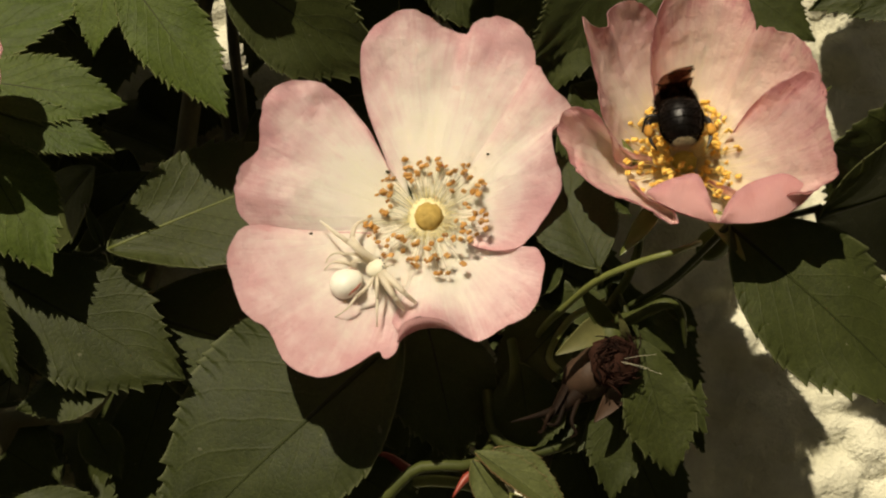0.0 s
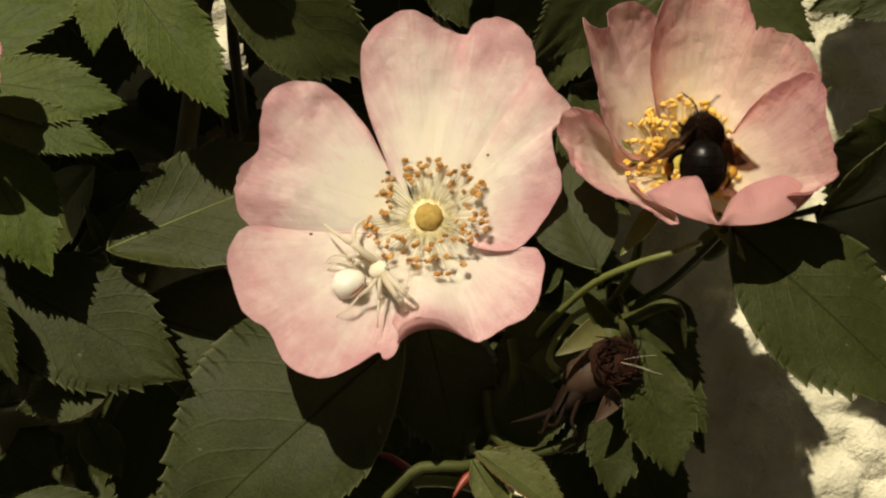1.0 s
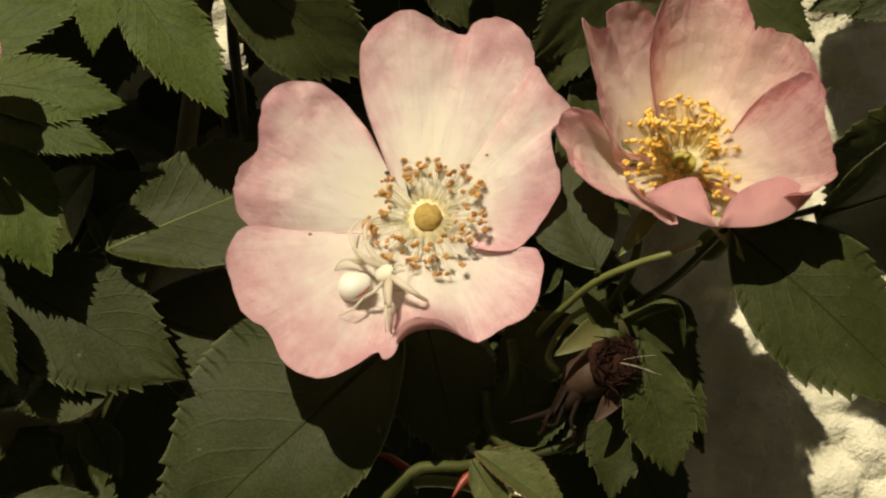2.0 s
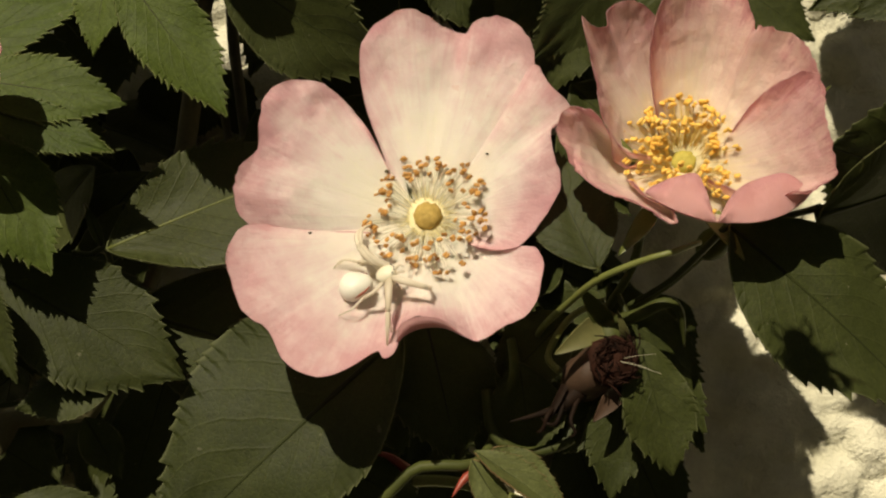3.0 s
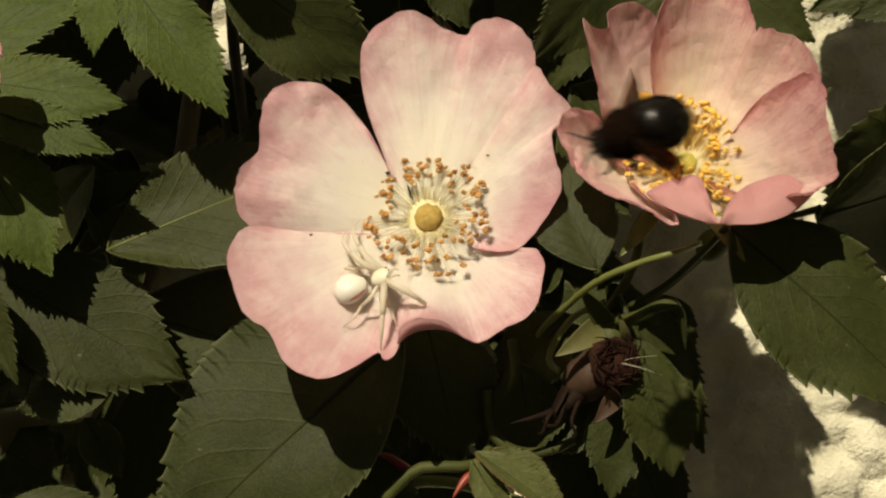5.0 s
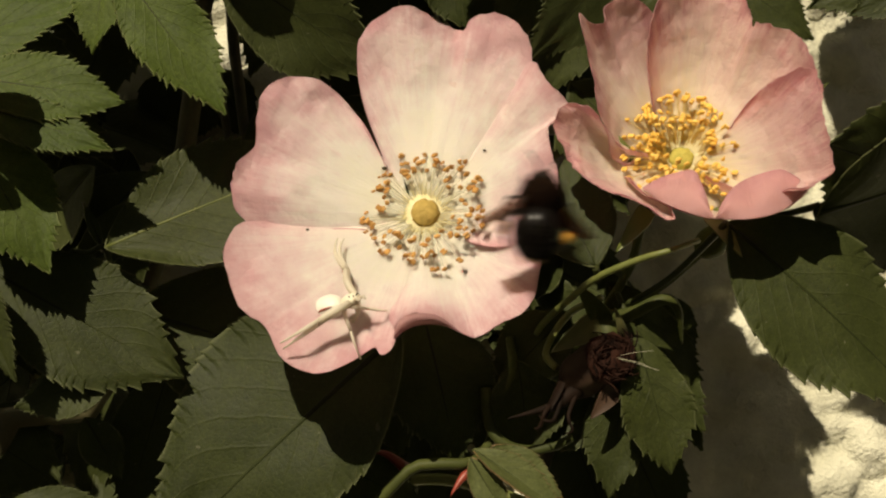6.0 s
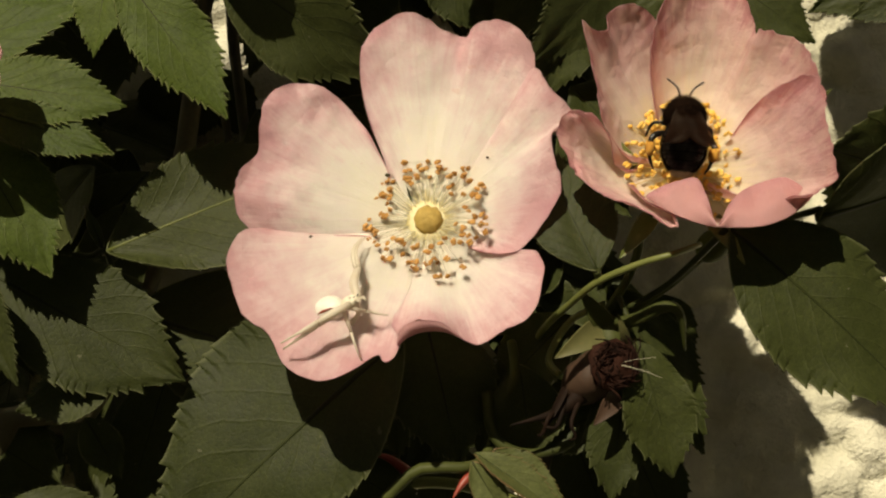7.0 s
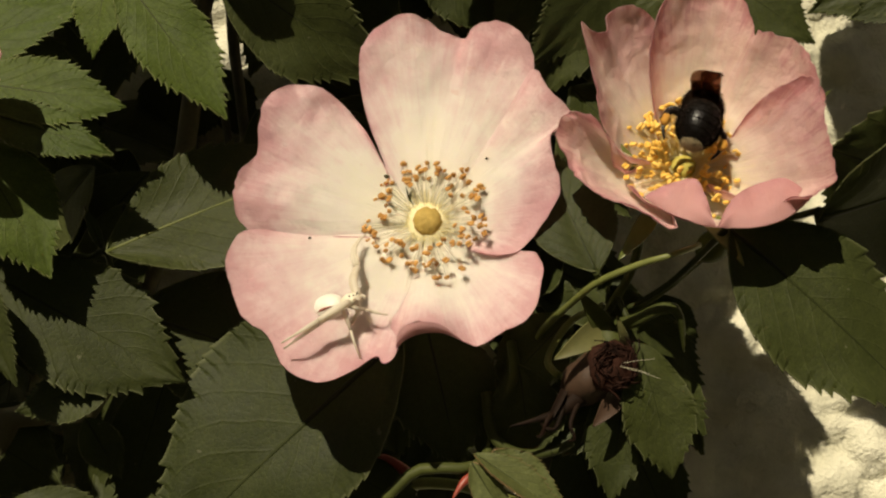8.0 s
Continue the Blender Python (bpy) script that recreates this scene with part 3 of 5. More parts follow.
def rose_edge():
    """A rose of which only one petal's rim comes into view."""
    c = vec((-86.3, -19.0, 30.3))
    ob = thing("rose_flower", c, "pale pink dog rose half hidden among leaves", "flower", "dog roses")
    for k in range(5):
        a = k * 1.2566
        rim = []
        for q, rr in ((-0.62, 7), (-0.6, 12.5), (-0.42, 15.6), (-0.17, 16.2), (0.0, 15.4), (0.17, 16.2), (0.42, 15.6), (0.6, 12.5), (0.62, 7)):
            rr *= 0.94 if k == 0 else 0.66
            rim.append(c + vec(math.cos(a + q) * rr, -3 * (rr / 18) ** 2, math.sin(a + q) * rr))
        petal(ob, rim, c, 3.0, 1.2, PETAL, (0, -1, 0), seed=20 + k, n=14, m=24)
    heart(ob, c, (0, -1, 0), 4.4, 2.5, STYLE)
    part("hip", [lump(c + vec(0, 5, 0), vec(3, 4.4, 3), None, 10, 12)], HIP, ob)
    return ob


ROSE_A = rose_open()
ROSE_B, FRONT_PETAL = rose_cupped()
rose_edge()

# ---- leaves ----
def leaves():
    g = dict
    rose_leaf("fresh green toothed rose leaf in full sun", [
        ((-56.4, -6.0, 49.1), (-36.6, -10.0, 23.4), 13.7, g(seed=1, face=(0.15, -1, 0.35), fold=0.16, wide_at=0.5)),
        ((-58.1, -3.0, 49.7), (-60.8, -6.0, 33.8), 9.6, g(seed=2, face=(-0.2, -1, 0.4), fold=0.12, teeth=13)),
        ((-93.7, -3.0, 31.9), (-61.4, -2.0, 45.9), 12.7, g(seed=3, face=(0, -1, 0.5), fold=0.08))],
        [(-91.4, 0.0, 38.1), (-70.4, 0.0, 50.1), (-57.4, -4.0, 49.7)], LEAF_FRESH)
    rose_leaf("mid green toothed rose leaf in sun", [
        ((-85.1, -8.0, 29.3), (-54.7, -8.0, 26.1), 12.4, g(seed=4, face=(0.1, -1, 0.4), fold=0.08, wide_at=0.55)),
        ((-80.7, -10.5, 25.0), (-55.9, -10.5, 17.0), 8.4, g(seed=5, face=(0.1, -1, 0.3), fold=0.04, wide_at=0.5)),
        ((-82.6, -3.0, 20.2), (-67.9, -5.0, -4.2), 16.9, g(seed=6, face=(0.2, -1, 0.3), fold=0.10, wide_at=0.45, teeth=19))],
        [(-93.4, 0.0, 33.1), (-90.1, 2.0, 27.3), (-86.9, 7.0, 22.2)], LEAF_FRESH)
    rose_leaf("dull green toothed rose leaf with a leaf's shadow across it", [
        ((-85.5, 6.0, -2.2), (-46.8, 4.0, -22.8), 23.1, g(seed=7, face=(0.0, -1, 0.3), fold=0.04, wide_at=0.56, teeth=22)),
        ((-83.3, -6.0, 0.1), (-73.7, -8.0, -23.1), 8.2, g(seed=9, face=(-0.3, -1, 0.3)))],
        [(-95.3, 16.0, 1.2), (-92.5, 17.0, -0.7), (-89.6, 18.0, -2.3)])
    rose_leaf("dull green rose leaf with dark shadows across it", [
        ((-59.2, 6.0, -22.9), (-77.7, 5.5, -28.7), 10.6, g(seed=10, face=(0, -1, 0.35), wide_at=0.45))])
    rose_leaf("dull green toothed rose leaf with a pale midrib", [
        ((-60.3, 3.0, 0.1), (-19.0, 8.0, 18.5), 22.5, g(seed=11, face=(0.05, -1, 0.35), fold=0.07, wide_at=0.46, rib_skin=PALE_RIB)),
        ((-58.6, 15.0, -11.4), (-22.3, 16.0, -22.3), 27.2, g(seed=12, face=(0, -1, 0.35), fold=0.04, wide_at=0.5))],
        [(-67.8, 8.0, -0.5), (-64.5, 8.0, -0.9), (-61.3, 7.0, 0.1), (-60.8, 12.0, -6.2), (-59.5, 19.0, -12.8)], None)
    rose_leaf("large dull green rose leaf half in the flower's shade", [
        ((-7.5, 9.0, -15.5), (-55.1, 3.0, -58.1), 38.1, g(seed=13, face=(-0.05, -1, 0.35), fold=0.05, teeth=22, wide_at=0.38, skew=-0.22))])
    rose_leaf("dark rose leaf in the pale rose's shade", [
        ((-3.4, 13.0, -12.5), (3.4, 12.0, -40.6), 20.6, g(seed=14, face=(0.1, -1, 0.1)))])
    rose_leaf("dark green rose leaf behind the roses", [
        ((-45.0, 22.0, 56.9), (-10.2, 20.0, 32.6), 22.3, g(seed=15, face=(0.2, -1, -0.86), wide_at=0.5)),
        ((34.0, 18.0, 55.5), (16.8, 18.0, 34.7), 14.0, g(seed=16, face=(0.1, -1, -0.8)))])
    rose_leaf("dull green toothed rose leaf between the two roses", [
        ((26.6, -5.0, -3.4), (17.0, 6.0, 20.6), 15.2, g(seed=17, face=(0, -1, 0.3), wide_at=0.36))],
        [(27.8, 0.0, -5.9), (27.3, -3.0, -4.8), (26.6, -5.0, -3.4)])
    rose_leaf("large dull green rose leaf before the sunlit wall", [
        ((49.1, -6.0, 4.2), (85.5, -8.0, -27.6), 26.4, g(seed=18, face=(0.05, -1, 0.4), fold=0.05, teeth=17, wide_at=0.42))],
        [(33.7, 8.0, -10.3), (41.3, 4.0, -5.2), (49.1, -6.0, 4.2)])
    rose_leaf("dark shaded rose leaf on a thin stalk", [
        ((64.5, -7.0, 5.5), (95.8, -2.0, 15.0), 41.2, g(seed=19, face=(0.15, -0.75, -0.85), wide_at=0.42))],
        [(51.4, 4.0, 4.2), (60.4, -1.0, 5.9), (64.9, -7.0, 7.3)])
    rose_leaf("dark shaded rose leaf beside the cupped rose", [
        ((92.9, 6.0, 12.6), (68.3, 4.0, 18.2), 33.7, g(seed=46, face=(0.15, -0.75, -0.85), wide_at=0.55))])
    rose_leaf("dark green rose leaf hanging over the wall", [
        ((90.6, 14.0, 54.1), (68.6, 14.0, 45.2), 11.9, g(seed=20, face=(0, -1, 0.2))),
        ((95.1, 12.0, 50.5), (75.7, 12.0, 43.6), 9.4, g(seed=21, face=(0, -1, 0.2))),
        ((58.4, 40.0, 56.1), (77.2, 40.0, 43.3), 13.1, g(seed=43, face=(0, -1, 0.1)))])
    rose_leaf("dull green toothed rose leaf below the spent flower", [
        ((35.3, 6.0, -15.9), (42.1, 5.0, -40.9), 13.5, g(seed=22, wide_at=0.55, face=(0.1, -1, 0.3), teeth=13)),
        ((31.0, 11.0, -6.2), (49.7, 13.0, -37.8), 15.7, g(seed=23, face=(0.3, -1, 0.2), wide_at=0.45, teeth=19)),
        ((33.9, 11.0, -21.9), (30.8, 10.0, -46.2), 12.3, g(seed=24, face=(-0.1, -1, 0.25), wide_at=0.5, teeth=13)),
        ((14.1, 13.0, -21.0), (16.6, 12.0, -38.3), 14.7, g(seed=25, face=(0, -1, 0.3), wide_at=0.6, teeth=14))],
        [(32.1, 8.0, -8.2), (33.0, 7.0, -10.7), (34.2, 6.0, -13.4)])
    rose_leaf("dim green rose leaf among the stems", [
        ((24.3, 18.0, -12.3), (8.7, 17.0, -27.7), 13.7, g(seed=41, face=(-0.2, -1, 0.4), fold=0.15)),
        ((31.4, 15.0, -29.6), (14.9, 14.0, -36.4), 10.6, g(seed=42, face=(0.1, -1, 0.5), fold=0.1))])
    rose_leaf("young folded rose leaf, pale green with a reddish rim", [
        ((5.7, 4.0, -36.1), (22.8, 2.0, -47.5), 5.9, g(seed=26, face=(0.5, -1, 0.5), fold=0.7, teeth=15)),
        ((9.1, 8.0, -36.3), (22.3, 6.0, -45.4), 6.8, g(seed=27, face=(0.3, -1, 0.3), fold=0.3, teeth=15)),
        ((5.2, 5.0, -37.9), (12.3, 3.0, -49.5), 5.7, g(seed=44, face=(-0.3, -1, 0.3), fold=0.4, teeth=15))], None, LEAF_YOUNG)
    rose_leaf("brownish dark rose leaf deep in the bush", [
        ((-55.2, 34.0, -23.8), (-64.4, 32.0, -55.4), 15.0, g(seed=28, face=(0, -1, -0.3))),
        ((-70.2, 26.0, -33.1), (-63.0, 26.0, -45.3), 8.0, g(seed=29, face=(0, -1, 0.4))),
        ((-82.7, 20.0, -48.1), (-60.0, 20.0, -53.0), 9.0, g(seed=30, face=(0, -1, 0.4)))])
    rose_leaf("narrow green bract beside a leaf stalk", [
        ((-62.2, 8.0, 0.3), (-65.2, 7.0, 8.3), 2.1, g(seed=45, face=(0.2, -1, 0.3), teeth=9))])
    # dark foliage deeper in the bush; here and there a gap lets the sun through to the wall
    gaps = [(vec((-53.2, 104.0, 56.7)), vec((-40.3, 20.0, 42.9))), (vec((-51.5, 104.0, 30.9)), vec((-39.0, 20.0, 23.4))), (vec((-96.2, 104.0, 50.5)), vec((-72.8, 20.0, 38.2))), (vec((-96.7, 104.0, 24.5)), vec((-73.2, 20.0, 18.5)))]
    wide = [(vec((-56.1, 104.0, 57.4)), vec((-42.4, 20.0, 43.4))), (vec((-50.7, 104.0, 49.5)), vec((-38.3, 20.0, 37.5))), (vec((-50.7, 104.0, 30.8)), vec((-38.3, 20.0, 23.3))),
            (vec((95.6, 104.0, 54.5)), vec((72.3, 20.0, 41.3))), (vec((95.6, 104.0, 41.6)), vec((72.3, 20.0, 31.5))), (vec((95.6, 104.0, 28.8)), vec((72.3, 20.0, 21.8)))]

    def open_here(p, r=7.5):
        for end, near in gaps + wide:
            for way in (unit(near - end), -vec(SUN_WAY)):
                d = p - end
                if np.linalg.norm(d - way * (d @ way)) < (r if (end[0], end[2]) not in [(e[0], e[2]) for e, _ in wide[3:]] else 15.0):
                    return True
        return False

    rnd = random.Random(5)
    for k in range(78):
        x, z, y = rnd.uniform(-130, 22), rnd.uniform(-75, 85), rnd.uniform(50, 88)
        a = rnd.uniform(-2.4, -0.4)
        ln = rnd.uniform(26, 38)
        b = vec(x, y, z)
        if open_here(b + vec(math.cos(a), 0, math.sin(a)) * ln / 2):
            continue
        rose_leaf("dark rose leaf deep in the shaded bush", [
            (b, b + vec(math.cos(a) * ln, rnd.uniform(-8, 8), math.sin(a) * ln), ln * 0.55, g(seed=100 + k, face=(rnd.uniform(-0.4, 0.4), -1, rnd.uniform(-0.1, 0.6)), teeth=12))])
    # the bush goes on above; its leaves shade the wall and the foliage behind
    spots = [(rnd.uniform(-190, 62), rnd.uniform(40, 96), rnd.uniform(80, 170)) for _ in range(80)]
    spots += [(rnd.uniform(-150, 25), rnd.uniform(12, 42), rnd.uniform(78, 112)) for _ in range(50)]
    spots += [(rnd.uniform(-130, -108), rnd.uniform(-4, 22), rnd.uniform(-45, 45)) for _ in range(14)]
    spots += [(rnd.uniform(15, 42), rnd.uniform(70, 96), rnd.uniform(85, 135)) for _ in range(8)]
    spots += [(rnd.uniform(-115, -45), rnd.uniform(0, 12), rnd.uniform(74, 84)) for _ in range(12)]
    spots += [(rnd.uniform(-140, 40), rnd.uniform(90, 97), rnd.uniform(-70, 85)) for _ in range(64)]
    for k, (x, y, z) in enumerate(spots):
        a = rnd.uniform(-2.6, -0.4)
        ln = rnd.uniform(28, 40)
        b = vec(x, y, z)
        if open_here(b + vec(math.cos(a), 0, math.sin(a) * 0.6) * ln / 2):
            continue
        rose_leaf("rose leaf in the upper part of the bush", [
            (b, b + vec(math.cos(a) * ln * (0.3 if x < -107 and z < 60 else 1.0), rnd.uniform(-12, 12), math.sin(a) * ln * 0.6), ln * 0.62, g(seed=200 + k, face=(rnd.uniform(-0.4, 0.4), -1, rnd.uniform(0.4, 1.2)), teeth=10))])
    # added leaves, mostly hidden, that keep sun off the wall and cover bright gaps
    for b, tip, w in (((33.3, 30.0, 39.5), (58.4, 32.0, 12.6), 24), ((36.8, 31.0, 37.4), (72.3, 31.0, 20.2), 21), ((38.3, 34.0, 28.6), (69.7, 34.0, 7.9), 22), ((29.7, 28.0, 48.1), (52.4, 30.0, 27.1), 25), ((25.4, 30.0, 32.7), (46.8, 30.0, 11.4), 24), ((23.2, 30.0, 23.7), (37.8, 30.0, 6.9), 15), ((25.4, 30.0, 81.1), (13.1, 32.0, 54.5), 22), ((20.1, 34.0, 88.0), (40.3, 32.0, 59.0), 24),
                      ((-10.7, 34.0, -13.6), (-9.7, 36.0, -44.7), 15), ((-33.0, 60.0, 66.3), (-43.7, 62.0, 38.5), 15), ((-57.2, 96.0, 44.9), (-47.5, 97.0, 26.8), 13), ((45.7, 60.0, -9.9), (55.9, 60.0, -26.7), 12), ((9.2, 50.0, -31.3), (20.0, 50.0, -49.4), 16), ((-23.5, 12.0, -37.7), (-2.5, 14.0, -49.1), 14), ((-93.1, 25.0, 38.7), (-67.2, 25.0, 28.3), 20), ((-105.9, 58.0, -37.7), (-84.2, 60.0, -52.3), 22), ((38.0, 40.0, -38.4), (48.8, 42.0, -60.9), 16), ((26.9, 46.0, -38.0), (36.4, 46.0, -61.8), 20), ((-2.8, 40.0, 60.7), (11.3, 42.0, 44.7), 15), ((20.5, 40.0, 58.4), (10.2, 44.0, 42.7), 14), ((30.3, 44.0, 53.3), (21.0, 46.0, 32.3), 15), ((79.6, 30.0, 75.4), (81.3, 32.0, 104.3), 11),  
                      ((28.8, 30.0, 69.8), (48.2, 32.0, 45.4), 22), ((41.8, 34.0, 77.7), (33.3, 30.0, 47.3), 20),
                      ((86.5, 28.0, 72.0), (85.0, 28.0, 170.0), 25),
                      ((73.8, 30.0, 96.8), (97.0, 32.0, 136.0), 28), ((79.4, 34.0, 90.2), (105.2, 30.0, 108.0), 30), ((87.2, 30.0, 119.3), (116.8, 36.0, 103.5), 32), ((75.4, 32.0, 104.3), (103.7, 32.0, 122.4), 28)):
        rose_leaf("dark rose leaf added to shade the wall and fill gaps", [(b, tip, w, g(seed=int(w + b[0]), face=(0, -1, 0.5), teeth=12))])


leaves()


def hedge():
    """A leafy hedge behind the viewer, unseen, added to hold back sky light."""
    rng = np.random.default_rng(3)
    n = 9000
    c = np.stack([rng.uniform(-4000, 4000, n), rng.uniform(-2000, -1500, n), rng.uniform(-1000, 1200, n)], 1)
    a, b = rng.normal(size=(n, 3)), rng.normal(size=(n, 3))
    a = a / np.linalg.norm(a, axis=1)[:, None] * 55
    b = b / np.linalg.norm(b, axis=1)[:, None] * 40
    p = np.stack([c - a, c + b, c + a, c - b], 1).reshape(-1, 3)
    me = mesh_from("hedge", [(p, [(4 * k, 4 * k + 1, 4 * k + 2, 4 * k + 3) for k in range(n)], None)], vec(0, 0, -HEIGHT), LEAF)
    tagged(new("hedge", me), "unseen dark green hedge added to block sky light", "hedge", kind="stuff")


hedge()
# unseen overhang, added above the wall only to dim the sky's light
SKY_SCREEN = plain_material("sky_screen_boards", (0.10, 0.06, 0.03), (0.18, 0.11, 0.06), 0.6, 12.0, 0.3)
slab("eave", (-3000, WALL_Y - 700, 2550), (3000, WALL_Y + 250, 2640), SKY_SCREEN, label="unseen brown boarded screen added above the wall to cut sky light", category="eave")


# ---- canes ----
def cane(name, path, radii, material, label, category="stem"):
    ob = thing(name, path[0], label, category)
    part("shoot", [tube(spline(path, 26), radii, 10)], material, ob)
    return ob


def thorn(parent, base, tip, r, material=None):
    base, tip = vec(base), vec(tip)
    mid = (base + tip) / 2 + vec(0, 0, 0.12 * np.linalg.norm(tip - base))
    part("thorn", [tube(spline([base, mid, tip], 8), [r, r * 0.6, 0.05], 8)], material or THORN, parent, "red thorn")


def canes():
    cane("rose_cane", [(15.6, 26.0, -23.2), (17.8, 20.0, -17.2), (18.9, 12.0, -14.0), (22.5, 4.0, -9.7), (26.8, -4.0, -5.3), (33.5, -8.0, -2.1), (38.9, -10.0, -0.4), (44.3, -6.0, 1.3)], [0.55, 0.65, 0.6, 0.5], STEM, "light green rose cane crossing the bush")
    cane("rose_cane", [(8.2, 13.0, -26.2), (8.8, 11.0, -32.3), (11.0, 10.0, -35.7), (15.2, 10.0, -37.3), (20.4, 10.0, -36.6), (24.0, 11.0, -35.2)], [1.1, 1.1, 1.0, 0.8], HIP, "curved dark green rose shoot in the shade")
    cane("rose_cane", [(8.1, 16.0, -43.6), (9.7, 14.0, -34.8), (11.4, 13.0, -27.8), (13.4, 13.0, -22.6), (12.9, 16.0, -17.0)], [1.3, 1.1, 0.9], HIP, "dark green rose shoot in the shade")
    cane("rose_cane", [(-15.0, 10.0, -50.9), (-8.7, 8.0, -43.3), (-4.0, 8.0, -39.7), (4.8, 8.0, -39.4), (8.0, 12.0, -37.7), (12.4, 16.0, -31.9), (25.2, 16.0, -19.1), (31.3, 10.0, -9.3), (34.7, 8.0, -3.0), (36.0, 6.0, 3.2), (38.8, 8.0, 9.4)], [1.1, 1.05, 0.95, 0.85, 0.85], HIP, "pale green rose cane with flower stalk")
    t = cane("rose_cane", [(-20.1, 22.0, -47.9), (-2.6, 22.0, -44.6), (12.6, 20.0, -47.5), (34.2, 20.0, -56.2)], [1.2, 1.0], STEM, "green rose cane with red thorns")
    thorn(t, (6.0, 9.0, -40.6), (1.6, 6.0, -45.0), 1.3)
    thorn(t, (-6.8, 14.0, -41.2), (-13.5, 12.0, -37.7), 1.2)
    cane("rose_cane", [(-57.1, 80.0, 80.0), (-55.7, 80.0, 56.1), (-54.1, 80.0, 46.7), (-49.2, 78.0, 20.0)], [1.2, 1.0], BARK, "thin dark rose shoot among the leaves")
    cane("rose_cane", [(-49.5, 74.0, 78.5), (-48.9, 76.0, 50.1), (-47.3, 76.0, 37.0), (-44.9, 74.0, 18.4)], [1.5, 1.2], BARK, "thin dark rose shoot among the leaves")
    cane("rose_cane", [(-68.7, 20.0, 8.8), (-67.0, 20.0, 4.4), (-63.9, 16.0, -0.4)], [0.35, 0.6], BARK, "thin dark rose shoot among the leaves")
    cane("rose_cane", [(-30, 70, -1000), (-95, 66, -420), (-105.4, 60.0, -76.0), (-75.9, 62.0, -32.6), (-57.9, 60.0, 17.6), (-45.8, 62.0, 80.6), (10, 70, 170)], [5.0, 4.0, 2.5, 2.2, 1.6], BARK, "old dark rose cane deep in the bush")
    cane("rose_cane", [(10, 72, -1000), (45, 66, -420), (27.5, 66.0, -83.9), (19.7, 64.0, -32.8), (14.6, 62.0, 17.7), (24.8, 64.0, 87.4), (60, 72, 170)], [5.0, 4.0, 2.5, 2.2, 1.6], BARK, "old dark rose cane deep in the bush")


canes()


def spent_rose():
    """The rose past bloom: dry stamens on a browning hip, with shrivelled sepals."""
    c = vec((30.4, 3.0, -19.8))
    axis = unit(vec(0.30, -0.94, 0.12))
    ob = thing("spent_rose", c, "spent rose hip with a tuft of dry dark stamens", "flower")
    fr = frame_of(axis)
    part("hip", [lump(vec((30.3, 7.0, -15.1)), vec(3.1, 3.1, 4.4), frame_of(unit(vec(0.1, -0.25, -1))), 14, 18, 0.08, 0.3, 0.25)], HIP, ob, "dull green hip")
    part("cup", [lump(vec((27.2, 9.0, -22.7)), vec(5.6, 4.4, 6.6), frame_of(unit(vec(0.6, -0.4, 0.55))), 16, 20, 0.16, 0.35)], SPENT, ob, "browning pinkish flower cup")
    part("disc", [lump(c, vec(4.7, 4.7, 2.4), fr, 10, 18, 0.2, 0.8)], DRY, ob)
    rnd = random.Random(4)
    for k in range(120):
        a, q = rnd.uniform(0, 6.283), math.sqrt(rnd.random())
        out = fr[0] * math.cos(a) + fr[1] * math.sin(a)
        foot = c + out * 4.4 * q + fr[2] * 1.2
        a2 = a + rnd.uniform(0.8, 2.2)
        sw = fr[0] * math.cos(a2) + fr[1] * math.sin(a2)
        tip = foot + sw * rnd.uniform(1.5, 4) + fr[2] * rnd.uniform(0.2, 1.4) - out * 0.8
        mid = (foot + tip) / 2 + fr[2] * 1.0
        part("stamen", [tube(spline([foot, mid, tip], 5), [0.16, 0.10], 4)], DRY, ob)
    for tip in ((38.0, -4.0, -21.5), (36.0, -4.0, -20.6), (37.3, -2.0, -18.2)):
        part("stamen", [tube(spline([c + fr[2] * 1, (c + vec(tip)) / 2 + vec(0, -1, 0.3), tip], 8), [0.045, 0.03], 5)], FILAMENT, ob, "pale thread")
    part("sepal", [tube(spline([(26.0, 8.0, -24.7), (21.2, 5.0, -28.3), (16.8, 3.0, -29.5), (12.0, 2.0, -30.6)], 18), [2.4, 1.1, 0.5, 0.12], 9)], DRY_SEPAL, ob, "withered pointed sepal")
    sepal(ob, (22.0, 5.0, -24.4), (17.2, 2.0, -32.7), 1.5, DRY_SEPAL)
    for curl in ([(20.4, 4.0, -27.9), (18.5, 1.0, -29.5), (17.9, 2.0, -32.0), (16.8, 3.0, -32.5)], [(22.0, 5.0, -26.9), (20.3, 2.0, -30.7), (18.5, 1.0, -30.8), (17.6, 3.0, -30.1)], [(24.7, 6.0, -26.5), (22.9, 3.0, -30.3), (23.7, 3.0, -32.8), (22.5, 4.0, -33.6)]):
        part("sepal", [tube(spline(curl, 14), [0.5, 0.35, 0.1], 6)], DRY_SEPAL, ob, "curled dry sepal")
    sepal(ob, (29.5, 6.0, -13.4), (24.2, 2.0, -6.3), 4.6, HIP)
    sepal(ob, (28.4, 5.0, -13.4), (19.7, 1.0, -18.6), 5.6, SEPAL_PALE)
    sepal(ob, (33.1, 5.0, -16.2), (31.1, 2.0, -10.8), 2.0, SEPAL_PALE)
    sepal(ob, (31.6, 6.0, -25.5), (26.9, 3.0, -30.8), 4.5, SPENT)
